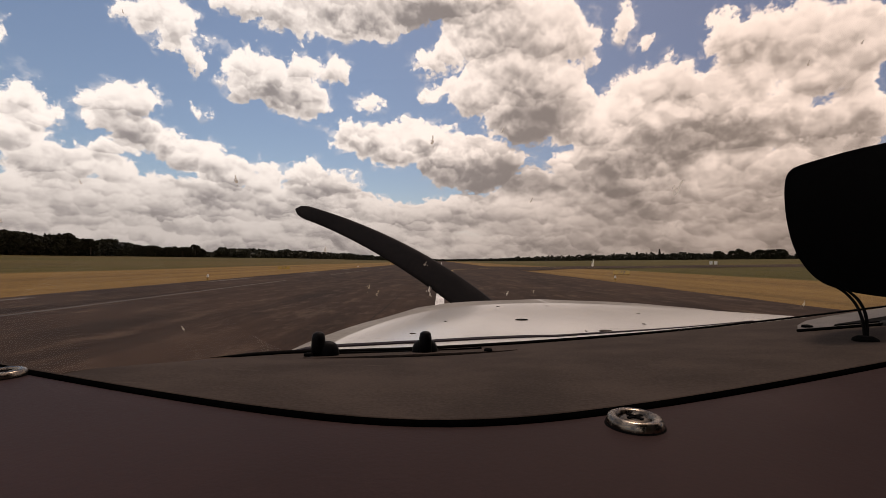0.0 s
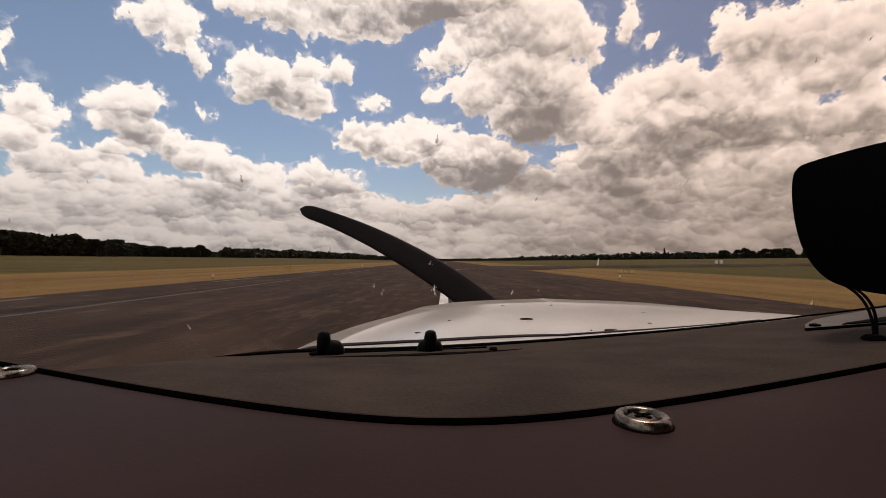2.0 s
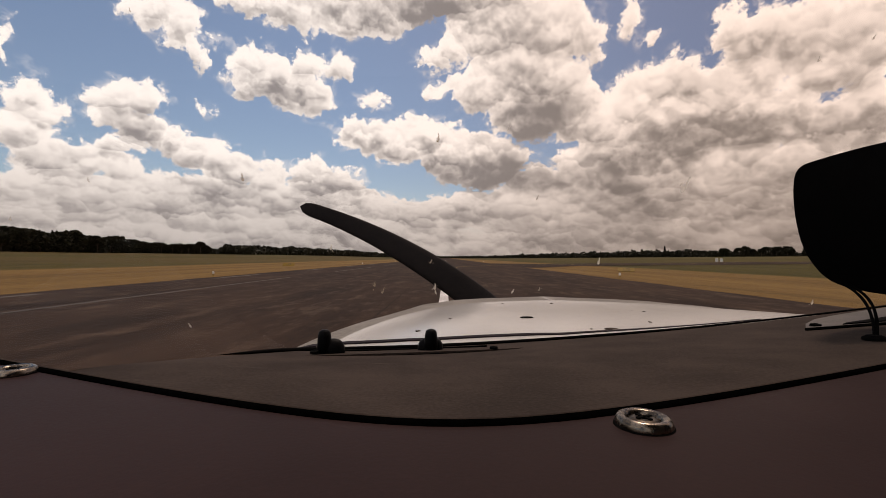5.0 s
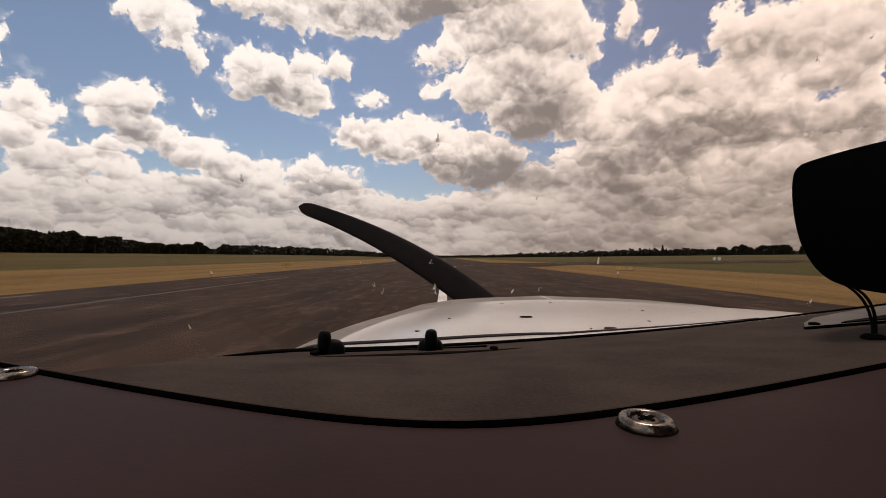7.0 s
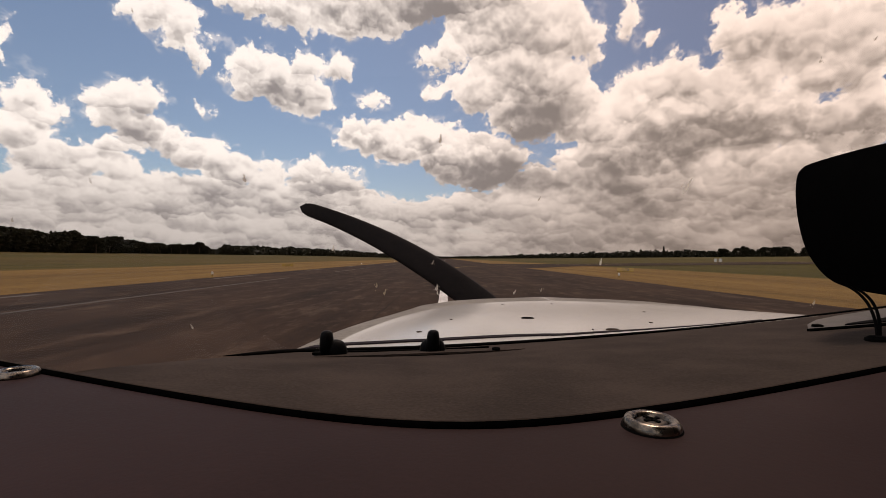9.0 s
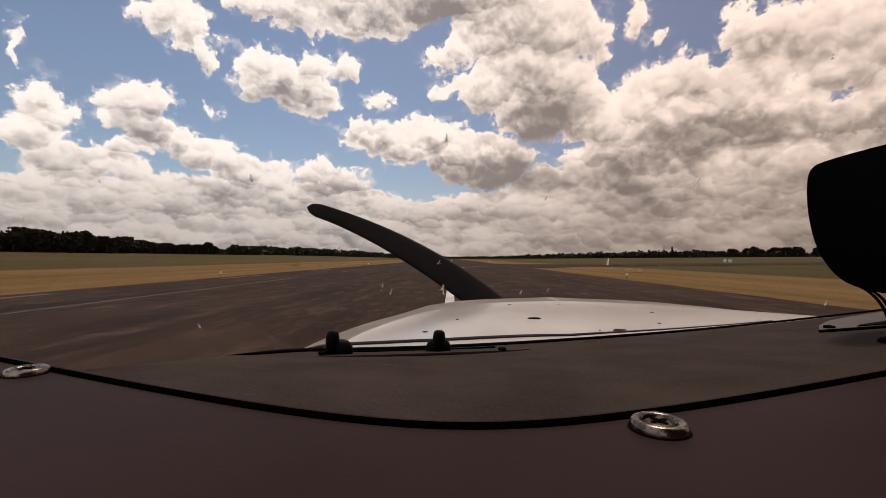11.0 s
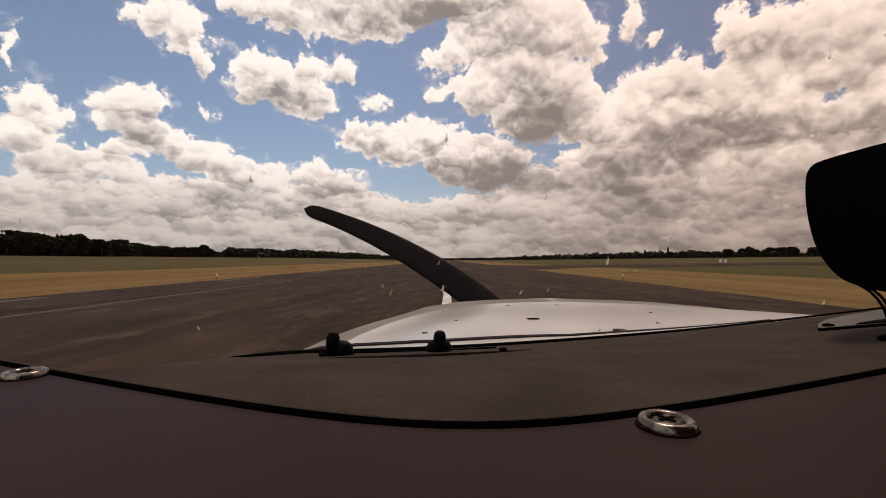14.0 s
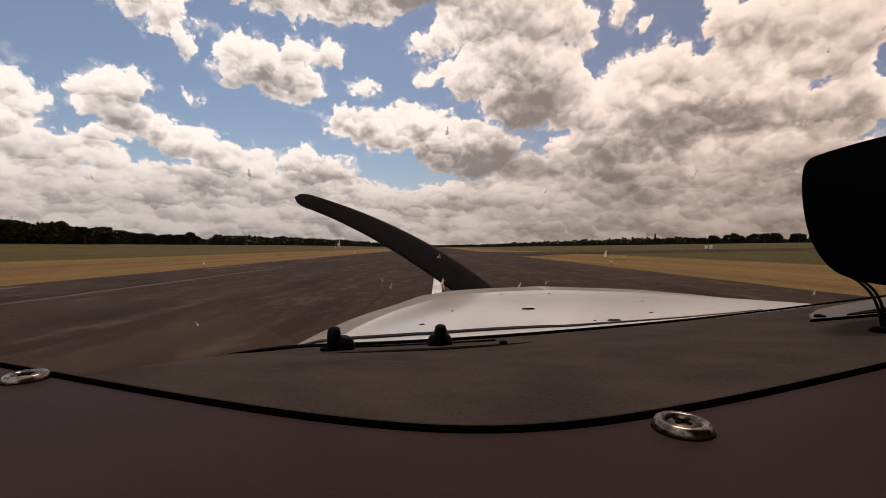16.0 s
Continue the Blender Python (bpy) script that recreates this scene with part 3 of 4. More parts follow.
def build_taxiway(runway):
    """The apron that opens to the side further along, and its yellow lead-off line."""
    rows = []
    for x in span(RUN_RIGHT - 0.4, 120, 40):
        t = x - RUN_RIGHT
        open_by = 12 * (1 - smooth(0, 14, t) ** 0.7)
        z = max(0.02, ground_height(x, 90) + 0.05)
        rows.append([(x, y, z) for y in span(78 - open_by, 106 + open_by, 6)])
    taxi = tagged(link("taxiway", grid(rows), ASPHALT), "asphalt taxiway joining the runway from the side", "taxiway", kind="structure")
    inner, outer = [], []
    for a in span(0, math.pi / 2, 18):
        x, y = 1.4 + 26 * (1 - math.cos(a)), 64 + 28 * math.sin(a)
        inner.append((x, y))
        outer.append((x + 0.16 * math.cos(a), y - 0.16 * math.sin(a)))
    inner = [(1.4, 20)] + inner + [(110, 92.0)]
    outer = [(1.56, 20)] + outer + [(110, 91.84)]
    rows = [[(x, y, max(0.036, ground_height(x, y) + 0.062)) for x, y in pair] for pair in zip(inner, outer)]
    part("lead_off_line", grid(rows), YELLOW_LINE, taxi, "yellow curved lead-off line")
    return taxi


# ---- trees and woods ----
def clump(bm, centre, size, rng, flat=0.8):
    """A small tuft of leaves: a few crossed irregular blades."""
    for _ in range(3):
        turn = Euler((rng.uniform(0, 6.3), rng.uniform(0, 6.3), rng.uniform(0, 6.3))).to_matrix()
        pts = []
        for k in range(5):
            a = 2 * math.pi * k / 5
            p = turn @ Vector((math.cos(a), math.sin(a), rng.uniform(-0.25, 0.25))) * size * rng.uniform(0.6, 1.25)
            p.z *= flat
            pts.append(bm.verts.new(Vector(centre) + p))
        bm.faces.new(pts)


def crown_mesh(rng, height, width, clumps, low=0.06, size=0.55):
    """Leaf tufts over several swelling boughs, with an uneven outline."""
    bm = bmesh.new()
    boughs = []
    for _ in range(9):
        a, h = rng.uniform(0, 6.3), rng.uniform(low + 0.12, 0.86)
        reach = width * 0.30 * (1.15 - abs(h - 0.5))
        boughs.append((Vector((reach * math.cos(a), reach * math.sin(a), h * height)), width * rng.uniform(0.18, 0.30)))
    boughs.append((Vector((0, 0, height * 0.80)), width * 0.20))
    for i in range(clumps):
        centre, r = boughs[i % len(boughs)]
        v = Vector((rng.gauss(0, 1), rng.gauss(0, 1), rng.gauss(0, 1))).normalized()
        p = centre + v * r * rng.uniform(0.55, 1.05)
        p.z = min(max(p.z, height * low * 0.6), height)
        clump(bm, p, size * rng.uniform(0.6, 1.2), rng)
    return bm


def make_tree(seed, height, width, clumps=420):
    rng = random.Random(seed)
    tree = thing("tree", "dark green broadleaf tree at the field's edge", "tree", group="trees along the meadow")
    lean = rng.uniform(-0.2, 0.2)
    trunk = tube([(0, 0, -0.4), (0.05, 0, height * 0.2), (lean * 0.6, 0.1, height * 0.45), (lean, 0.1, height * 0.75)], [0.26, 0.20, 0.14, 0.05], 7)
    for _ in range(5):
        a, h = rng.uniform(0, 6.3), rng.uniform(0.28, 0.5) * height
        tip = Vector((math.cos(a) * width * 0.3, math.sin(a) * width * 0.3, h + height * 0.2))
        limb = tube([(lean * 0.4, 0, h), (tip.x * 0.5, tip.y * 0.5, h + height * 0.08), tip], [0.09, 0.06, 0.025], 5)
        mesh = bpy.data.meshes.new("limb")
        limb.to_mesh(mesh)
        limb.free()
        trunk.from_mesh(mesh)
        bpy.data.meshes.remove(mesh)
    part("trunk", trunk, BARK, tree)
    part("crown", crown_mesh(rng, height, width, clumps), LEAVES, tree)
    return tree


def plant_trees():
    rng = random.Random(21)
    kinds = [make_tree(s, h, w) for s, h, w in ((1, 6.8, 6.5), (2, 6.0, 6.2), (3, 7.5, 6.0), (4, 5.4, 6.5))]
    spots = []
    for y in span(62, 176, 34):
        spots.append((-134 + rng.uniform(-3, 3), y, rng.uniform(0.95, 1.12)))
    for y in span(70, 172, 22):
        spots.append((-143 + rng.uniform(-3, 3), y + rng.uniform(-2, 2), rng.uniform(1.0, 1.2)))
    for y in span(190, 252, 16):
        spots.append((-142 + rng.uniform(-3, 3), y, rng.uniform(0.72, 0.98)))
    for y in span(258, 330, 12):
        spots.append((-148 + rng.uniform(-5, 5), y + rng.uniform(-3, 3), rng.uniform(0.55, 0.85)))
    # loose row of round trees on the other side
    for x in span(345, 560, 24):
        spots.append((x + rng.uniform(-4, 4), 545 + rng.uniform(-20, 20), rng.uniform(1.2, 2.1)))
    for i, (x, y, s) in enumerate(spots):
        m = Matrix.Translation((x, y, ground_height(x, y))) @ Matrix.Rotation(rng.uniform(0, 6.3), 4, "Z") @ Matrix.Diagonal((s, s, s * rng.uniform(0.9, 1.1), 1))
        tree = kinds[i] if i < len(kinds) else copy_thing(kinds[i % len(kinds)], m)
        tree.matrix_basis = m


def far_wood(name, label, line, height, depth, count, seed, size):
    """A distant wood: crowns of leaf tufts standing close along a line."""
    rng = random.Random(seed)
    bm = bmesh.new()
    for i in range(count):
        t = (i + rng.random()) / count * (len(line) - 1)
        k = min(int(t), len(line) - 2)
        (x0, y0, h0), (x1, y1, h1) = line[k], line[k + 1]
        f = t - k
        x, y = x0 + (x1 - x0) * f + rng.uniform(-1, 1) * depth, y0 + (y1 - y0) * f + rng.uniform(-1, 1) * depth
        wide = size * rng.choice((0.8, 1.0, 1.0, 1.35, 1.7))
        h = (h0 + (h1 - h0) * f) * height * rng.uniform(0.5, 0.98) * (1 + 0.25 * noise.noise((x * 0.03, y * 0.03, seed))) * (wide / size) ** 0.3
        z = ground_height(x, y)
        for _ in range(30):
            a, u = rng.uniform(0, 6.3), rng.random()
            r = wide * 1.9 * math.sqrt(max(0.05, 1 - (2 * u - 0.9) ** 2)) * rng.uniform(0.5, 1.0)
            c = (x + r * math.cos(a), y + r * math.sin(a), z + h * (0.04 + 0.92 * u))
            turn = Euler((rng.uniform(0, 6.3), rng.uniform(0, 6.3), 0)).to_matrix()
            bm.faces.new([bm.verts.new(Vector(c) + turn @ Vector((math.cos(b), math.sin(b), 0)) * size * rng.uniform(0.5, 1.15)) for b in (0, 1.3, 2.6, 3.9, 5.1)])
    return tagged(link(name, bm, FAR_LEAVES), label, "woodland", kind="stuff")


def build_spruce(m):
    rng = random.Random(77)
    tree = thing("spruce_tree", "tall dark spruce rising above the distant wood", "tree", m)
    part("trunk", tube([(0, 0, -0.4), (0, 0, 14), (0.1, 0, 26)], [0.4, 0.25, 0.05], 7), BARK, tree)
    bm = bmesh.new()
    for i in range(420):
        h = 2 + 24.2 * (i / 420)
        r = (1 - (h - 2) / 26) * 6.5 * rng.uniform(0.4, 1.0) * (0.75 + 0.25 * math.sin(h * 2.2))
        a = rng.uniform(0, 6.3)
        clump(bm, (r * math.cos(a), r * math.sin(a), h - 0.25 * r), 1.2, rng, 0.6)
    part("crown", bm, FAR_LEAVES, tree)
    return tree


def build_woods():
    far_wood("far_wood", "dark distant wood along the runway's far end", [(-170, 345, 0.7), (-185, 420, 0.8), (-175, 560, 1.0), (-160, 800, 1.1), (-110, 1200, 1.15), (-60, 1500, 0.9)], 9.0, 9.0, 900, 5, 2.0)
    far_wood("wood_edge", "dense dark wood edge behind the meadow", [(-142, 55, 1.0), (-142, 115, 1.05), (-142, 176, 0.95)], 6.4, 5.0, 330, 8, 1.0)
    far_wood("wood_edge", "lower ragged wood edge behind the meadow", [(-150, 188, 0.85), (-150, 235, 0.8), (-154, 290, 0.6), (-160, 350, 0.6)], 6.0, 4.0, 260, 9, 1.0)
    far_wood("far_wood", "low dark tree line beyond the runway's end", [(-90, 1560, 0.6), (60, 1600, 0.7), (260, 1450, 0.9)], 10.0, 20.0, 420, 6, 2.8)
    far_wood("far_wood", "dark distant wood beyond the meadow", [(150, 1050, 0.8), (240, 900, 1.0), (330, 760, 1.1), (385, 690, 1.05), (430, 640, 0.75), (520, 620, 0.55), (680, 590, 0.5), (900, 560, 0.5)], 10.5, 12.0, 800, 7, 2.0)
    build_spruce(Matrix.Translation((352, 700, ground_height(352, 700))) @ Matrix.Scale(0.68, 4))


def grass_tufts(name, label, count, seed, spread, tall, wide, mat):
    """Many small tufts of bent blades over a stretch of ground."""
    rng = random.Random(seed)
    verts, faces = [], []
    for _ in range(count):
        x, y = spread(rng)
        z = ground_height(x, y) - 0.01
        for _ in range(3):
            a, h = rng.uniform(0, 6.3), tall * rng.uniform(0.5, 1.2)
            dx, dy = math.cos(a) * wide, math.sin(a) * wide
            lx, ly = rng.uniform(-0.5, 0.5) * h, rng.uniform(-0.5, 0.5) * h
            k = len(verts)
            verts += [(x - dx, y - dy, z), (x + dx, y + dy, z), (x + lx + 0.3 * dx, y + ly + 0.3 * dy, z + h)]
            faces.append((k, k + 1, k + 2))
    mesh = bpy.data.meshes.new(name)
    mesh.from_pydata(verts, [], faces)
    mesh.materials.append(mat)
    return tagged(new(name, mesh), label, "grass", kind="stuff")


def sow_grass():
    near = lambda rng: rng.random() ** 1.7
    grass_tufts("dry_grass", "short straw-coloured grass at the runway's edge", 9000, 31, lambda r: (RUN_LEFT - 0.02 - 1.2 * r.random() ** 3, 4 + 150 * near(r)), 0.016, 0.05, DRY_BLADES)
    grass_tufts("dry_grass", "short straw-coloured grass at the runway's edge", 2500, 32, lambda r: (RUN_RIGHT + 0.02 + 1.2 * r.random() ** 3, 6 + 60 * near(r)), 0.016, 0.05, DRY_BLADES)


# ---- small things on the airfield ----
def build_marker_board(m, words):
    board = thing("distance_marker_board", "yellow slanted runway distance board with black figures standing in dry grass", "sign", m, "runway distance boards")
    face = box(1.7, 0.05, 0.62, 0.01, (0, 0, 0.36))
    bmesh.ops.rotate(face, verts=face.verts, cent=(0, 0, 0.05), matrix=Matrix.Rotation(radians(-52), 3, "X"))
    part("panel", face, SIGN, board)
    for x in (-0.7, 0.7):
        part("strut", tube([(x, 0.40, 0.0), (x, 0.42, 0.38)], 0.02, 6), SIGN_BLACK, board)
    text = bpy.data.curves.new("figures", "FONT")
    text.body, text.size, text.align_x, text.align_y, text.extrude = words, 0.62, "CENTER", "CENTER", 0.004
    ob = new("figures", text)
    mesh = bpy.data.meshes.new_from_object(ob)
    bpy.data.objects.remove(ob)
    mesh.materials.append(SIGN_BLACK)
    fig = new("figures", mesh)
    fig.parent = board
    fig.matrix_basis = Matrix.Translation((0, 0.0, 0.05)) @ Matrix.Rotation(radians(-52), 4, "X") @ Matrix.Translation((0, -0.032, 0.31)) @ Matrix.Rotation(radians(90), 4, "X")
    return board


def build_edge_light(m):
    lamp = thing("runway_edge_light", "small white runway edge light on a short stem in dry grass", "runway light", m, "runway edge lights")
    part("stem", lathe([(0.0, 0.0), (0.09, 0.0), (0.09, 0.02), (0.035, 0.04), (0.03, 0.22), (0.0, 0.22)], 10), SIGN, lamp)
    part("cap", lathe([(0.0, 0.2), (0.07, 0.2), (0.085, 0.24), (0.08, 0.34), (0.05, 0.40), (0.0, 0.41)], 12), SIGN_WHITE, lamp)
    return lamp


def build_white_marker(m):
    box_ob = thing("taxiway_marker", "pair of small white marker boxes beside the taxiway", "marker", m)
    for x in (-0.55, 0.55):
        part("panel", box(0.75, 0.3, 0.9, 0.03, (x, 0, 0.45)), SIGN_WHITE, box_ob)
    return box_ob


def build_farmhouse(m, long):
    house = thing("farm_building", "small pale farm building far beyond the trees", "building", m)
    part("wall", box(long, 8, 4.2, 0, (0, 0, 2.1)), PLASTER, house)
    bm = bmesh.new()
    a = [bm.verts.new((x, y, z)) for x in (-long / 2 - 0.4, long / 2 + 0.4) for y, z in ((-4.5, 4.1), (0, 7.0), (4.5, 4.1))]
    for f in ((0, 1, 4, 3), (1, 2, 5, 4), (0, 2, 1), (3, 4, 5), (0, 3, 5, 2)):
        bm.faces.new([a[i] for i in f])
    part("roof", bm, ROOF, house)
    for x in span(-long / 2 + 1.6, long / 2 - 1.6, 4):
        window = part("window", box(1.1, 0.12, 1.3, 0, (x, -4.02, 2.3)), SIGN_BLACK, house)
    return house


# ---- the aircraft that carries the camera ----
AXIS = 0.33


def edge_y(x):
    """The aft edge of the glareshield, bulging towards the pilot."""
    return 0.1320 + math.hypot(0.029, 0.46 * (x - 0.008))


def screen_y(x, z=-0.09):
    """The raked windscreen, wrapping round to both sides."""
    return 0.535 - 0.45 * (x - 0.35) ** 2 - 0.45 * (z + 0.09)


def sill_z(x):
    return -0.0985 + (0.21 if x < 0.03 else 0.168) * (x - 0.03) ** 2 - 0.2 * max(0.0, x - 0.5) ** 2


TOP_WIDTHS = [(0.30, 0.490), (0.59, 0.452), (0.855, 0.4005), (1.05, 0.355), (1.18, 0.308), (1.26, 0.241), (1.31, 0.155), (1.335, 0.082), (1.345, 0.004)]
RIM_WIDTHS = [(0.30, 0.543), (0.60, 0.510), (0.855, 0.4725), (1.05, 0.438), (1.25, 0.394), (1.38, 0.303), (1.45, 0.205), (1.475, 0.115)]

SEAM_RISE = [(-0.17, 0.004), (-0.11, 0.013), (-0.04, 0.0155), (0.10, 0.0092), (0.20, 0.0078), (0.27, 0.0055), (0.35, 0.0036), (0.41, 0.0022)]


def along(table, x):
    """Straight interpolation in a short table."""
    for (x0, a), (x1, b) in zip(table, table[1:]):
        if x <= x1:
            return a + (b - a) * max(0.0, (x - x0) / (x1 - x0))
    return table[-1][1]


def cowl_levels(y):
    """Half width of the flat top and of the chamfered rim, and the height of the crown."""
    inner, outer = along(TOP_WIDTHS, y), along(RIM_WIDTHS, y)
    return inner, max(outer, inner + 0.004), -0.101 - 0.0288 * smooth(0.6, 1.36, y)


def cowl_top(x, y):
    inner, outer, top = cowl_levels(y)
    u = abs(x - AXIS)
    crown = 0.0018 * min(1.0, inner / 0.3)
    if u <= inner:
        return top - crown * (u / inner) ** 4
    return top - crown - (0.0112 - 0.0064 * smooth(0.9, 1.3, y)) * min(1.0, (u - inner) / (outer - inner)) - 0.5 * max(0.0, u - outer)


def shield_share(x):
    """How much of the way to the windscreen the glareshield reaches; it narrows to a point at the side."""
    return max(0.0, min(1.0, (x + 0.2015) / 0.055)) ** 0.33


def shield_front(x):
    a = edge_y(x)
    return a + (screen_y(x) - a) * shield_share(x)


def lean(x):
    """The coaming hangs a little to one side."""
    return 0.0105 * min(0.0, x - 0.075)


def shield_z(x, f):
    """Height of the glareshield at the share f of the way forward."""
    return -0.060 + lean(x) * (1 - f * shield_share(x)) + (sill_z(x) + 0.060) * f * shield_share(x) + 0.0012 * math.sin(math.pi * f)


def shield_at(x, y):
    a, b = edge_y(x), shield_front(x)
    return shield_z(x, (y - a) / (b - a))


def build_aircraft():
    plane = thing("light_aircraft", "small single-engine aircraft with white cowling and dark cockpit top", "aircraft", Matrix.Translation((0, 0, EYE)))
    # cowling
    rows = []
    for y in span(0.30, 1.26, 30) + [1.28, 1.30, 1.32, 1.34, 1.36, 1.38, 1.40, 1.42, 1.44, 1.455, 1.468, 1.475]:
        inner, outer, top = cowl_levels(y)
        half = [inner * f for f in (0, 0.15, 0.3, 0.45, 0.6, 0.72, 0.82, 0.9, 0.96)] + [inner - 0.002, inner + 0.002, inner + (outer - inner) * 0.5, outer - 0.003, outer]
        half = [(u, cowl_top(AXIS + u, y)) for u in half]
        low = -0.62 + 0.18 * smooth(0.8, 1.48, y)
        z = half[-1][1]
        half += [(outer + 0.004, z - 0.012), (outer + 0.010, z - 0.08), (outer + 0.008, z - 0.22), (outer * 0.9, low + 0.05), (outer * 0.7, low), (0.0, low)]
        rows.append([(AXIS + u, y, h) for u, h in half] + [(AXIS - u, y, h) for u, h in half[-2:0:-1]])
    count = len(rows[0])
    bm = grid(rows, True)
    bm.verts.ensure_lookup_table()
    bm.faces.new(bm.verts[-count:])
    bmesh.ops.recalc_face_normals(bm, faces=bm.faces)
    # the chamfered rim is a part of its own, its darker reflection painted grey
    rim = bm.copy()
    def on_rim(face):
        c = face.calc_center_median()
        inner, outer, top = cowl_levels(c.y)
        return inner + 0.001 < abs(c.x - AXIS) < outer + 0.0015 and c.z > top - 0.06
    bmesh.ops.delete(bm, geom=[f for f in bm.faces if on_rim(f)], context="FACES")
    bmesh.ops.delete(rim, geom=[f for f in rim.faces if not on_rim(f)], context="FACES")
    cowl = part("cowling", bm, COWL, plane, "glossy white painted engine cowling with dirt specks", True)
    part("cowl_rim", rim, RIM, cowl, "white cowling rim with its darker reflection painted in grey", True)
    for x, y, w in ((0.010, 0.74, 0.0030), (-0.036, 0.60, 0.0035), (0.33, 0.70, 0.0035), (0.21, 0.62, 0.002), (0.42, 0.92, 0.004), (0.16, 1.20, 0.004), (0.30, 1.22, 0.005)):
        rng = random.Random(int(1000 * y))
        ring = [(w * rng.uniform(0.5, 1.3) * math.cos(a), w * rng.uniform(0.6, 1.6) * math.sin(a)) for a in span(0, 5.5, 8)]
        speck = part("dirt_speck", slab(ring, -0.002, 0.0008), TRIM, cowl, "splash of dried dirt")
        speck.location = (x, y, cowl_top(x, y))
    for x, y, w in ((0.144, 0.76, 0.0115), (0.238, 0.62, 0.0095)):
        top = cowl_top(x, y)
        bm = lathe([(0.0, -0.002), (w, -0.002), (w, 0.0009), (w * 0.8, 0.0018), (0.0, 0.0018)], 20)
        bmesh.ops.scale(bm, verts=bm.verts, vec=(1, 0.6, 1))
        fastener = part("fastener", bm, RUBBER if x < 0.2 else TRIM, cowl, "oval cowl fastener")
        fastener.location = (x, y, top)
    # plain fuselage behind the cockpit, with its wheels
    rows = []
    for y, w, top, low in ((0.36, 0.55, -0.20, -0.62), (0.0, 0.60, -0.22, -0.95), (-1.0, 0.58, -0.22, -0.98), (-2.2, 0.40, -0.25, -0.85), (-4.3, 0.10, -0.30, -0.52)):
        mid = 0.5 * (top + low)
        rows.append([(AXIS + w * math.copysign(abs(math.cos(a)) ** 0.5, math.cos(a)), y, mid + (top - mid) * math.copysign(abs(math.sin(a)) ** 0.5, math.sin(a))) for a in [2 * math.pi * k / 40 for k in range(40)]])
    bm = grid(rows, True)
    bm.verts.ensure_lookup_table()
    bm.faces.new(bm.verts[:40])
    bm.faces.new(bm.verts[-40:])
    bmesh.ops.recalc_face_normals(bm, faces=bm.faces)
    part("fuselage", bm, COWL, plane, "", True)
    for x, y, top in ((AXIS, 1.0, -0.5), (AXIS - 0.95, -0.7, -0.75), (AXIS + 0.95, -0.7, -0.75)):
        foot = Vector((x, y, -1.28))
        root = Vector((AXIS + (x - AXIS) * 0.45, y, top))
        part("gear_leg", tube([root, (root + foot) / 2 + Vector((0, 0, 0.04)), foot], [0.04, 0.03, 0.025], 8), COWL, plane)
        wheel = lathe([(0.0, -0.05), (0.10, -0.06), (0.17, -0.06), (0.205, -0.03), (0.205, 0.03), (0.17, 0.06), (0.10, 0.06), (0.0, 0.05)], 24)
        bmesh.ops.rotate(wheel, verts=wheel.verts, cent=(0, 0, 0), matrix=Matrix.Rotation(radians(90), 3, "Y"))
        tyre = part("wheel", wheel, RUBBER, plane, "black rubber tyre", True)
        tyre.location = (x, y, -1.265)
    # propeller at rest
    hub = Vector((0.34, 1.68, -0.337))
    prop = part("propeller", lathe([(0.0, 0.16), (0.05, 0.13), (0.09, 0.06), (0.105, -0.03), (0.105, -0.20), (0.0, -0.20)], 28), COWL, plane, "two-blade propeller with white spinner", True)
    prop.location = hub
    prop.rotation_euler = (radians(-90), 0, 0)
    for sign in (1, -1):
        rows = []
        for i, t in enumerate(span(0.0, 1.0, 61)):
            u = 0.905 * t
            cx, cz = -u * sign, (0.89 * u - 0.33 * u * u) * sign
            slope = Vector((-1, 0, 0.89 - 0.66 * u)).normalized()
            across = Vector((-slope.z, 0, slope.x)) * -1
            chord = 0.0525 * (1 - 0.55 * smooth(0.2, 1.0, u)) * (0.55 + 0.45 * smooth(0.0, 0.2, u)) * math.sqrt(max(0.0, 1 - max(0.0, (t - 0.94) / 0.06) ** 2)) + 0.001
            twist = radians(38 - 24 * t)
            thick = 0.028 * (1 - 0.75 * t) * min(1.0, chord / 0.02)
            ring = []
            for k in range(14):
                a = 2 * math.pi * k / 14
                u, v = chord * math.cos(a), thick * 0.5 * math.sin(a)
                flat_u = u
                depth = u * math.tan(twist) * 0.6 + v
                p = Vector((cx, 0, cz)) + across * flat_u + Vector((0, depth, 0))
                # into the spinner's own axes
                ring.append((p.x, -p.z, p.y))
            rows.append(ring)
        bm = grid(rows, True)
        bmesh.ops.recalc_face_normals(bm, faces=bm.faces)
        blade = part("blade", bm, BLADE, prop, "matt black propeller blade", True)
    # glareshield
    xs = [-0.2014, -0.2012, -0.2008, -0.2] + span(-0.198, -0.145, 16) + span(-0.13, 0.62, 50)
    rows = []
    for x in xs:
        a, b = edge_y(x), shield_front(x)
        rows.append([(x, a + (b - a) * f, shield_z(x, f)) for f in span(0, 1, 17)])
    bm = grid(rows)
    bmesh.ops.recalc_face_normals(bm, faces=bm.faces)
    shield = part("glareshield", bm, TRIM, plane, "dark grey cloth-covered glareshield", True)
    # near panel in front of it
    rows = []
    for x in span(-0.62, 0.75, 70):
        b = edge_y(x) - 0.001
        rows.append([(x, b, -0.0605 + lean(x))] + [(x, b - 0.004 - (b + 0.10) * f, -0.060 + lean(x) - 0.012 * f * f) for f in span(0.08, 1, 10)])
    bm = grid(rows)
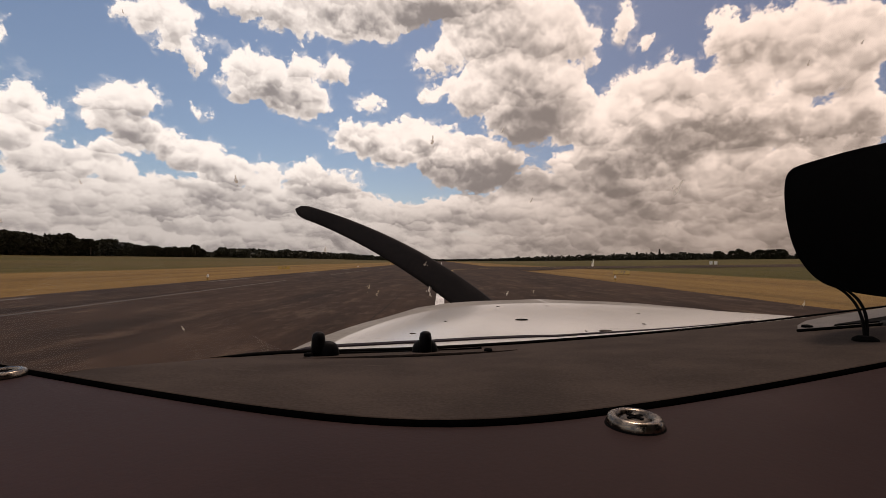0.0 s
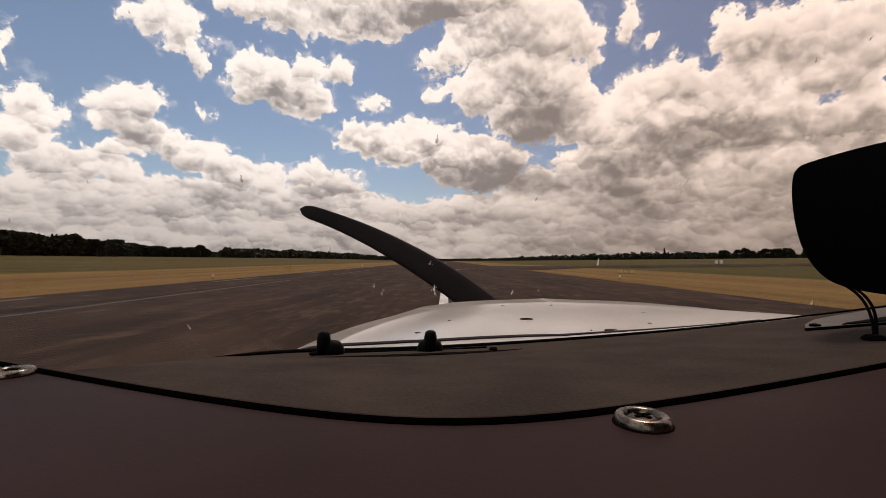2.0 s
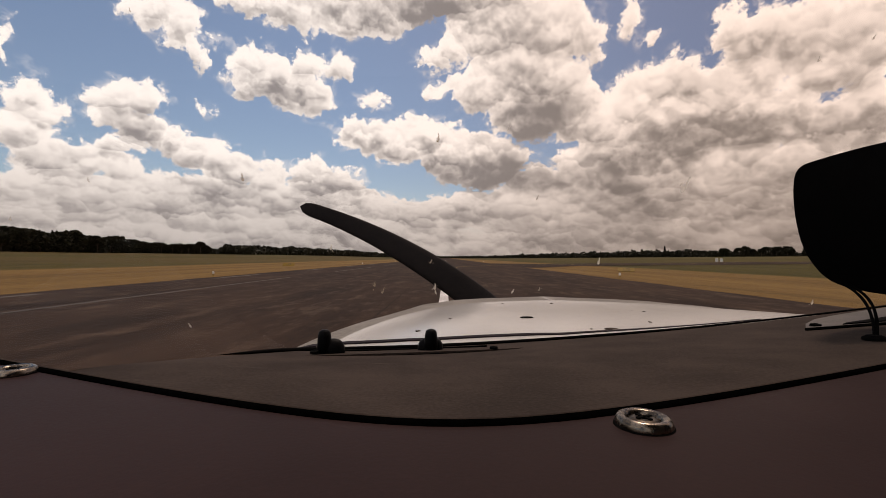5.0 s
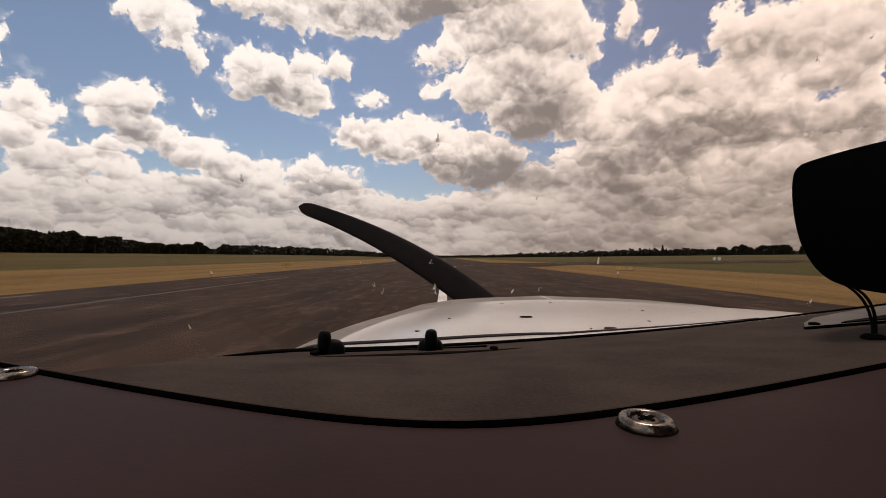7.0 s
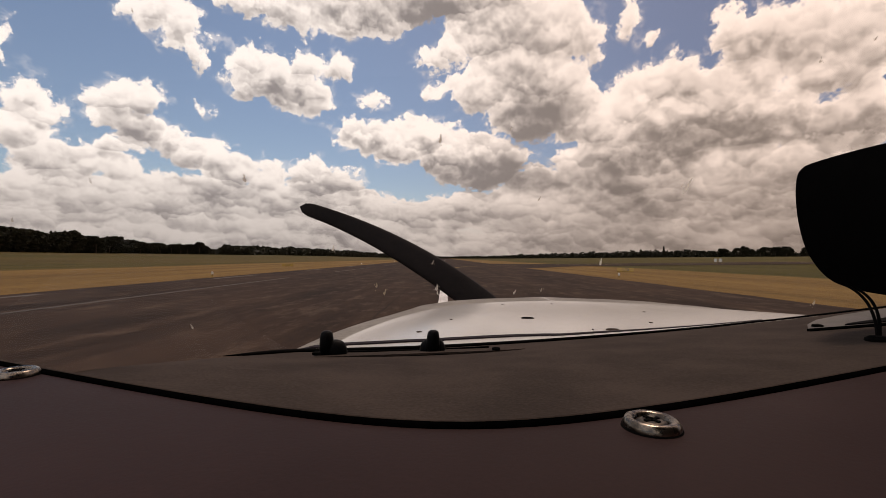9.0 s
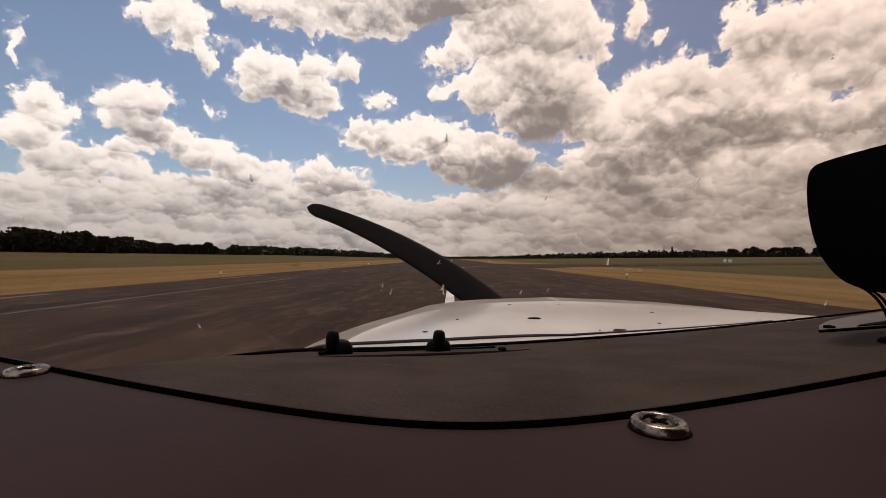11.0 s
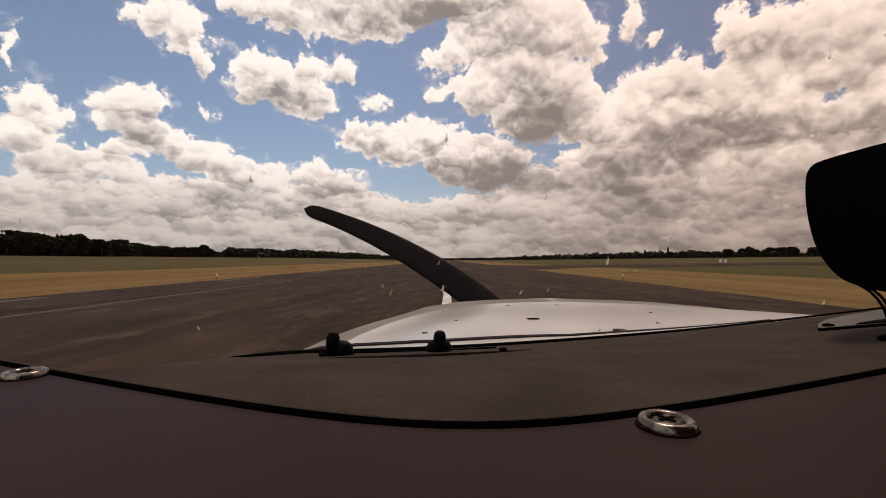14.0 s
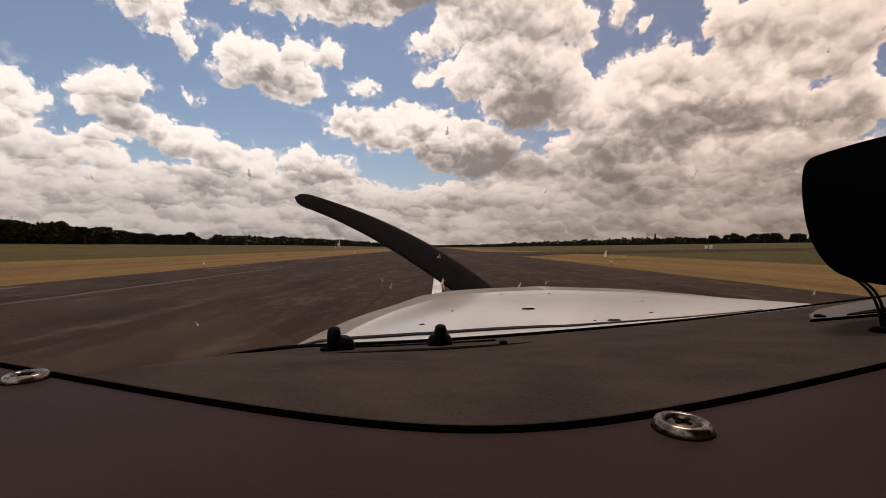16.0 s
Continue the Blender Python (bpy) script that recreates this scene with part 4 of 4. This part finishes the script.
    bmesh.ops.recalc_face_normals(bm, faces=bm.faces)
    panel = part("coaming_panel", bm, PANEL, plane, "satin black coaming panel", True)
    # the seal's near-black colour stands in for the shadow gap along this edge
    part("edge_seal", tube([(x, edge_y(x) - 0.0016, -0.0612 + lean(x)) for x in span(-0.6, 0.7, 110)], 0.0026, 12, 0.95), SEAL_SHADE, plane, "edge seal with the black of the shadow gap in its colour", True)
    part("edge_lip", tube([(x, edge_y(x) + 0.0016, -0.0604 + lean(x)) for x in span(-0.6, 0.7, 110)], 0.0016, 10, 0.8), TRIM, shield, "rounded cloth lip", True)
    for x, y, turn in ((0.0738, 0.1572, 25), (-0.229, 0.2325, 70)):
        bm = lathe([(0.0096, -0.0005), (0.0098, 0.0006), (0.0097, 0.0020), (0.0090, 0.0034), (0.0078, 0.0040), (0.0065, 0.0035), (0.0058, 0.0026), (0.0056, 0.0012)], 40)
        # black ring laid in as the shade at the foot of the washer
        shade_ring = part("washer_shade", lathe([(0.0104, 0.0), (0.0102, 0.0007), (0.0094, 0.0010)], 40), RUBBER, panel, "", True)
        shade_ring.location = (x, y, -0.0605 + lean(x))
        washer = part("cup_washer", bm, STEEL, panel, "worn nickel cup washer", True)
        washer.location = (x, y, -0.0605 + lean(x))
        head = lathe([(0.0058, 0.0014), (0.0055, 0.0022), (0.0040, 0.0030), (0.0022, 0.0033), (0.0016, 0.0025), (0.0, 0.0021)], 28)
        screw = part("screw", head, DULL_STEEL, washer, "cross-head screw", True)
        for k in range(2):
            slot = box(0.0066, 0.0014, 0.0012, 0, (0, 0, 0.0030))
            bmesh.ops.rotate(slot, verts=slot.verts, cent=(0, 0, 0), matrix=Matrix.Rotation(radians(turn + 90 * k), 3, "Z"))
            part("slot", slot, RUBBER, washer, "dark cross slot")
    # windscreen gasket, cowl seam, plate with two pegs
    sill = span(-0.184, -0.173, 6) + span(-0.168, 0.60, 60)
    part("gasket", tube([(x, shield_front(x) + 0.004, shield_z(x, 1) + 0.0005) for x in sill], [0.0026 * min(1.0, (x + 0.1845) / 0.02) - 0.0012 * smooth(0.1, 0.4, x) for x in sill], 8, 0.9), RUBBER, plane, "black windscreen gasket", True)
    strip, seam = [], []
    for x in span(-0.165, 0.40, 60):
        y0, z0 = shield_front(x) + 0.003, sill_z(x)
        y1 = y0 + 0.050 - 0.034 * smooth(0.1, 0.4, x)
        z1 = max(y1 * (z0 / y0 + along(SEAM_RISE, x)), cowl_top(x, y1) + 0.0012)
        strip.append([(x, y0, z0 - 0.002), (x, y1, z1), (x, y1 + 0.012, z1 - 0.0002), (x, y1 + 0.014, min(z1 - 0.004, cowl_top(x, y1) - 0.004))])
        w, h = 0.012 - 0.009 * smooth(0.05, 0.38, x), 0.0016 - 0.0012 * smooth(0.05, 0.38, x)
        seam.append([(x, y1 - 0.003, z1 - 0.0006), (x, y1 - 0.002, z1 + h), (x, y1 - 0.002 + w, z1 + h), (x, y1 + w, z1 - 0.0006)])
    part("sill_fairing", grid(strip), COWL, cowl, "white strip between cowling and windscreen", True)
    part("cowl_seam", grid(seam), SEAM, cowl, "dark seam between cowling and windscreen sill")
    # the wider black slab below stands in for the shade around the plate
    for grow, low, high, mat, name in ((0.0, 0.0007, 0.0022, TRIM, "plate"), (0.0012, -0.001, 0.0007, RUBBER, "plate_gap_shade")):
        outline = []
        for k in range(36):
            a = 2 * math.pi * k / 36
            outline.append(((0.113 + grow) * math.copysign(abs(math.cos(a)) ** 0.6, math.cos(a)), (0.0165 + grow) * math.copysign(abs(math.sin(a)) ** 0.8, math.sin(a))))
        plate = part(name, slab(outline, low, high), mat, shield, "narrow mounting plate" if name == "plate" else "")
        plate.location = (-0.030, 0.4055, shield_at(-0.030, 0.4055) - 0.0002)
        plate.rotation_euler = (radians(-7.5), radians(1.0), radians(15.5))
    part("plate_groove", tube([(x, 0.424 + 0.275 * (x + 0.036), shield_at(x, 0.424 + 0.275 * (x + 0.036)) + 0.0022) for x in span(-0.120, 0.045, 20)], 0.0010, 6), RUBBER, shield)
    for x, y, side in ((-0.1010, 0.394, True), (-0.0120, 0.419, False)):
        base = bmesh.new()
        bmesh.ops.create_uvsphere(base, u_segments=24, v_segments=14, radius=1.0)
        for v in base.verts:
            v.co = Vector((0.0125 * math.copysign(abs(v.co.x) ** 0.75, v.co.x), 0.0075 * v.co.y, max(-0.001, 0.0125 * math.copysign(abs(v.co.z) ** 0.8, v.co.z))))
        peg = part("peg", base, KNOB, shield, "black plastic vent peg", True)
        peg.location = (x, y, shield_at(x, y) + 0.0015)
        peg.rotation_euler = (0, 0, radians(9))
        stalk = lathe([(0.0, 0.001), (0.0064, 0.001), (0.0062, 0.009), (0.0060, 0.015), (0.0050, 0.0192), (0.0028, 0.0208), (0.0, 0.0212)], 20)
        head = part("peg_head", stalk, KNOB, peg, "", True)
        head.location = (-0.0058, -0.002, 0) if side else (0.0, -0.0045, 0)
    for x, y in ((0.0486, 0.416), (-0.112, 0.380)):
        bm = lathe([(0.0, 0.0), (0.004, 0.0), (0.0038, 0.002), (0.0, 0.003)], 12)
        rivet = part("rivet", bm, RUBBER, shield)
        rivet.location = (x, y, shield_at(x, y) + 0.0015)
    # vent plate under the compass
    def vent_piece(outline, low, high):
        bm = slab(outline, low, high)
        for v in bm.verts:
            v.co.z += shield_at(v.co.x, v.co.y)
        return bm

    vent = part("vent_plate", vent_piece([(0.356, 0.429)] + [(x, 0.429) for x in span(0.40, 0.60, 6)] + [(x, 0.515 - 0.0004 / (x - 0.40)) for x in span(0.60, 0.42, 6)] + [(0.386, 0.466)], 0.0, 0.0018), VENT, shield, "grey defroster vent plate")
    part("vent_slot", vent_piece([(x, 0.438) for x in span(0.400, 0.60, 6)] + [(x, 0.442 + 0.28 * (x - 0.40)) for x in span(0.60, 0.41, 6)], 0.0018, 0.0028), RUBBER, vent, "dark vent opening")
    part("vent_edge", tube([(x, 0.428, shield_at(x, 0.428) + 0.0012) for x in span(0.355, 0.60, 12)], 0.0016, 6), RUBBER, vent)
    z = shield_at(0.378, 0.444)
    bm = lathe([(0.0, 0.0), (0.0052, 0.0), (0.0046, 0.0022), (0.0, 0.0032)], 14)
    rivet = part("vent_screw", bm, RUBBER, vent)
    rivet.location = (0.378, 0.444, z + 0.0016)
    # compass housing on its stalk, with two leads
    profile = [(0.403, 0.092), (0.407, 0.103), (0.418, 0.111), (0.512, 0.137), (0.60, 0.150), (0.64, 0.120), (0.65, 0.03), (0.62, -0.035), (0.56, -0.046), (0.50, -0.041), (0.452, -0.031), (0.430, -0.016), (0.413, 0.010), (0.405, 0.040), (0.402, 0.070)]
    for _ in range(2):
        profile = [(a[0] * s + c[0] * (1 - s), a[1] * s + c[1] * (1 - s)) for a, c in zip(profile, profile[1:] + profile[:1]) for s in (0.75, 0.25)]
    bm = bmesh.new()
    front = [bm.verts.new((0.8 * x, 0.40, 0.8 * z2)) for x, z2 in profile]
    bm.faces.new(front)
    made = bmesh.ops.extrude_face_region(bm, geom=bm.faces[:])
    bmesh.ops.translate(bm, verts=[v for v in made["geom"] if isinstance(v, bmesh.types.BMVert)], vec=(0.034, 0.034, 0.005))
    bmesh.ops.recalc_face_normals(bm, faces=bm.faces)
    bmesh.ops.bevel(bm, geom=[e for e in bm.edges if abs(e.verts[0].co.y - e.verts[1].co.y) < 1e-5], offset=0.0012, segments=2, affect="EDGES", profile=0.5)
    compass = part("compass", bm, BLACK, plane, "matt black compass housing", True)
    part("stalk", tube([(0.452, 0.425, -0.080), (0.452, 0.42, -0.030)], [0.012, 0.009], 12), BLACK, compass)
    part("stalk_foot", lathe([(0.0, 0.0), (0.02, 0.0), (0.02, 0.006), (0.012, 0.014), (0.0, 0.014)], 16), BLACK, compass).location = (0.452, 0.425, -0.074)
    for k, shift in enumerate((0.0, 0.0050)):
        pts = []
        for t in span(0, 1, 20):
            pts.append((0.3605 + 0.030 * math.sin(1.9 * t) - 0.047 * t * t + shift * (0.3 + 0.7 * math.sin(math.pi * t)), 0.404 - 0.0575 * t * t, -0.020 - 0.0435 * (0.35 * t + 0.65 * t * t)))
        part("wire", tube(pts, 0.0012, 8), RUBBER, compass, "thin black lead", True)
    bm = lathe([(0.0, 0.0), (0.0085, 0.0), (0.008, 0.002), (0.005, 0.004), (0.0, 0.004)], 18)
    socket = part("grommet", bm, RUBBER, shield, "rubber grommet")
    socket.location = (0.3424, 0.3465, shield_at(0.3424, 0.3465))
    # unseen cabin shell behind and over the camera, reaching forward to shade the panel
    rows = []
    for y, w, top in ((0.26, 0.42, 0.43), (0.13, 0.50, 0.44), (-0.2, 0.58, 0.50), (-0.9, 0.58, 0.48), (-1.5, 0.50, 0.36), (-2.0, 0.40, 0.10), (-2.2, 0.36, -0.26)):
        ring = [(AXIS - w * math.copysign(abs(math.cos(a)) ** 0.55, math.cos(a)), y, top * abs(math.sin(a)) ** 0.55) for a in span(1.2, math.pi - 0.05, 22)] + [(AXIS + w * 1.05, y, -0.30)]
        rows.append(ring)
    bm = grid(rows)
    bmesh.ops.recalc_face_normals(bm, faces=bm.faces)
    part("cabin_shade", bm, TRIM, plane, "plain dark unseen cabin roof and side, shaped to shade the panel", True)
    # windscreen and what sticks to it
    rows = []
    for z in span(-0.10, 0.44, 27):
        rows.append([(x, screen_y(x, z) + 0.004, z) for x in span(-0.62, 1.3, 60)])
    bm = grid(rows)
    screen = part("windscreen", bm, GLASS, plane, "clear acrylic windscreen with dead insects", True)
    screen.visible_shadow = False
    rng = random.Random(12)
    for x, z, size in BUGS:
        bm = bmesh.new()
        tilt = rng.uniform(-0.25, 0.35)
        spots = [(0.0, 0.0, 0.34, 1.5), (0.10, 0.75, 0.15, 3.2)] + [(rng.gauss(0, 0.45), rng.gauss(0, 0.6), rng.uniform(0.06, 0.15), rng.uniform(0.8, 1.8)) for _ in range(rng.randint(1, 4))]
        for dx, dz, r, tall in spots:
            cx, cz = x + (dx + tilt * dz) * size, z + dz * size
            ring = []
            for k in range(12):
                a = 2 * math.pi * k / 12
                q = r * size * rng.uniform(0.75, 1.15)
                px, pz = cx + q * math.cos(a) + tilt * q * tall * math.sin(a), cz + q * tall * math.sin(a)
                ring.append(bm.verts.new((px, screen_y(px, pz) + 0.0025 - rng.random() * 0.0002, pz)))
            bm.faces.new(ring)
        part("insect_smear", bm, SMEAR, screen, "dried insect smear")
    return plane


# ---- put the place together ----
build_ground()
runway = build_runway()
build_taxiway(runway)
sow_grass()
build_woods()
plant_trees()
build_aircraft()
build_marker_board(pose(-24.0, 66.0, ground_height(-24, 66), 0, 0, 12), "1/2")
build_marker_board(pose(19.5, 47.0, ground_height(19.5, 47), 0, 0, -18), "1/2")
for x, y in ((-18.0, 33.5), (-18.0, 93.5), (-18.0, 153.5), (13.4, 153.5), (13.4, 33.5)):
    build_edge_light(pose(x, y, ground_height(x, y)))
build_white_marker(pose(74.0, 118.0, ground_height(74, 118), 0, 0, -30))
build_farmhouse(pose(-230, 285, ground_height(-230, 285), 0, 0, 60), 16)
build_farmhouse(pose(640, 640, ground_height(640, 640), 0, 0, -40), 18)
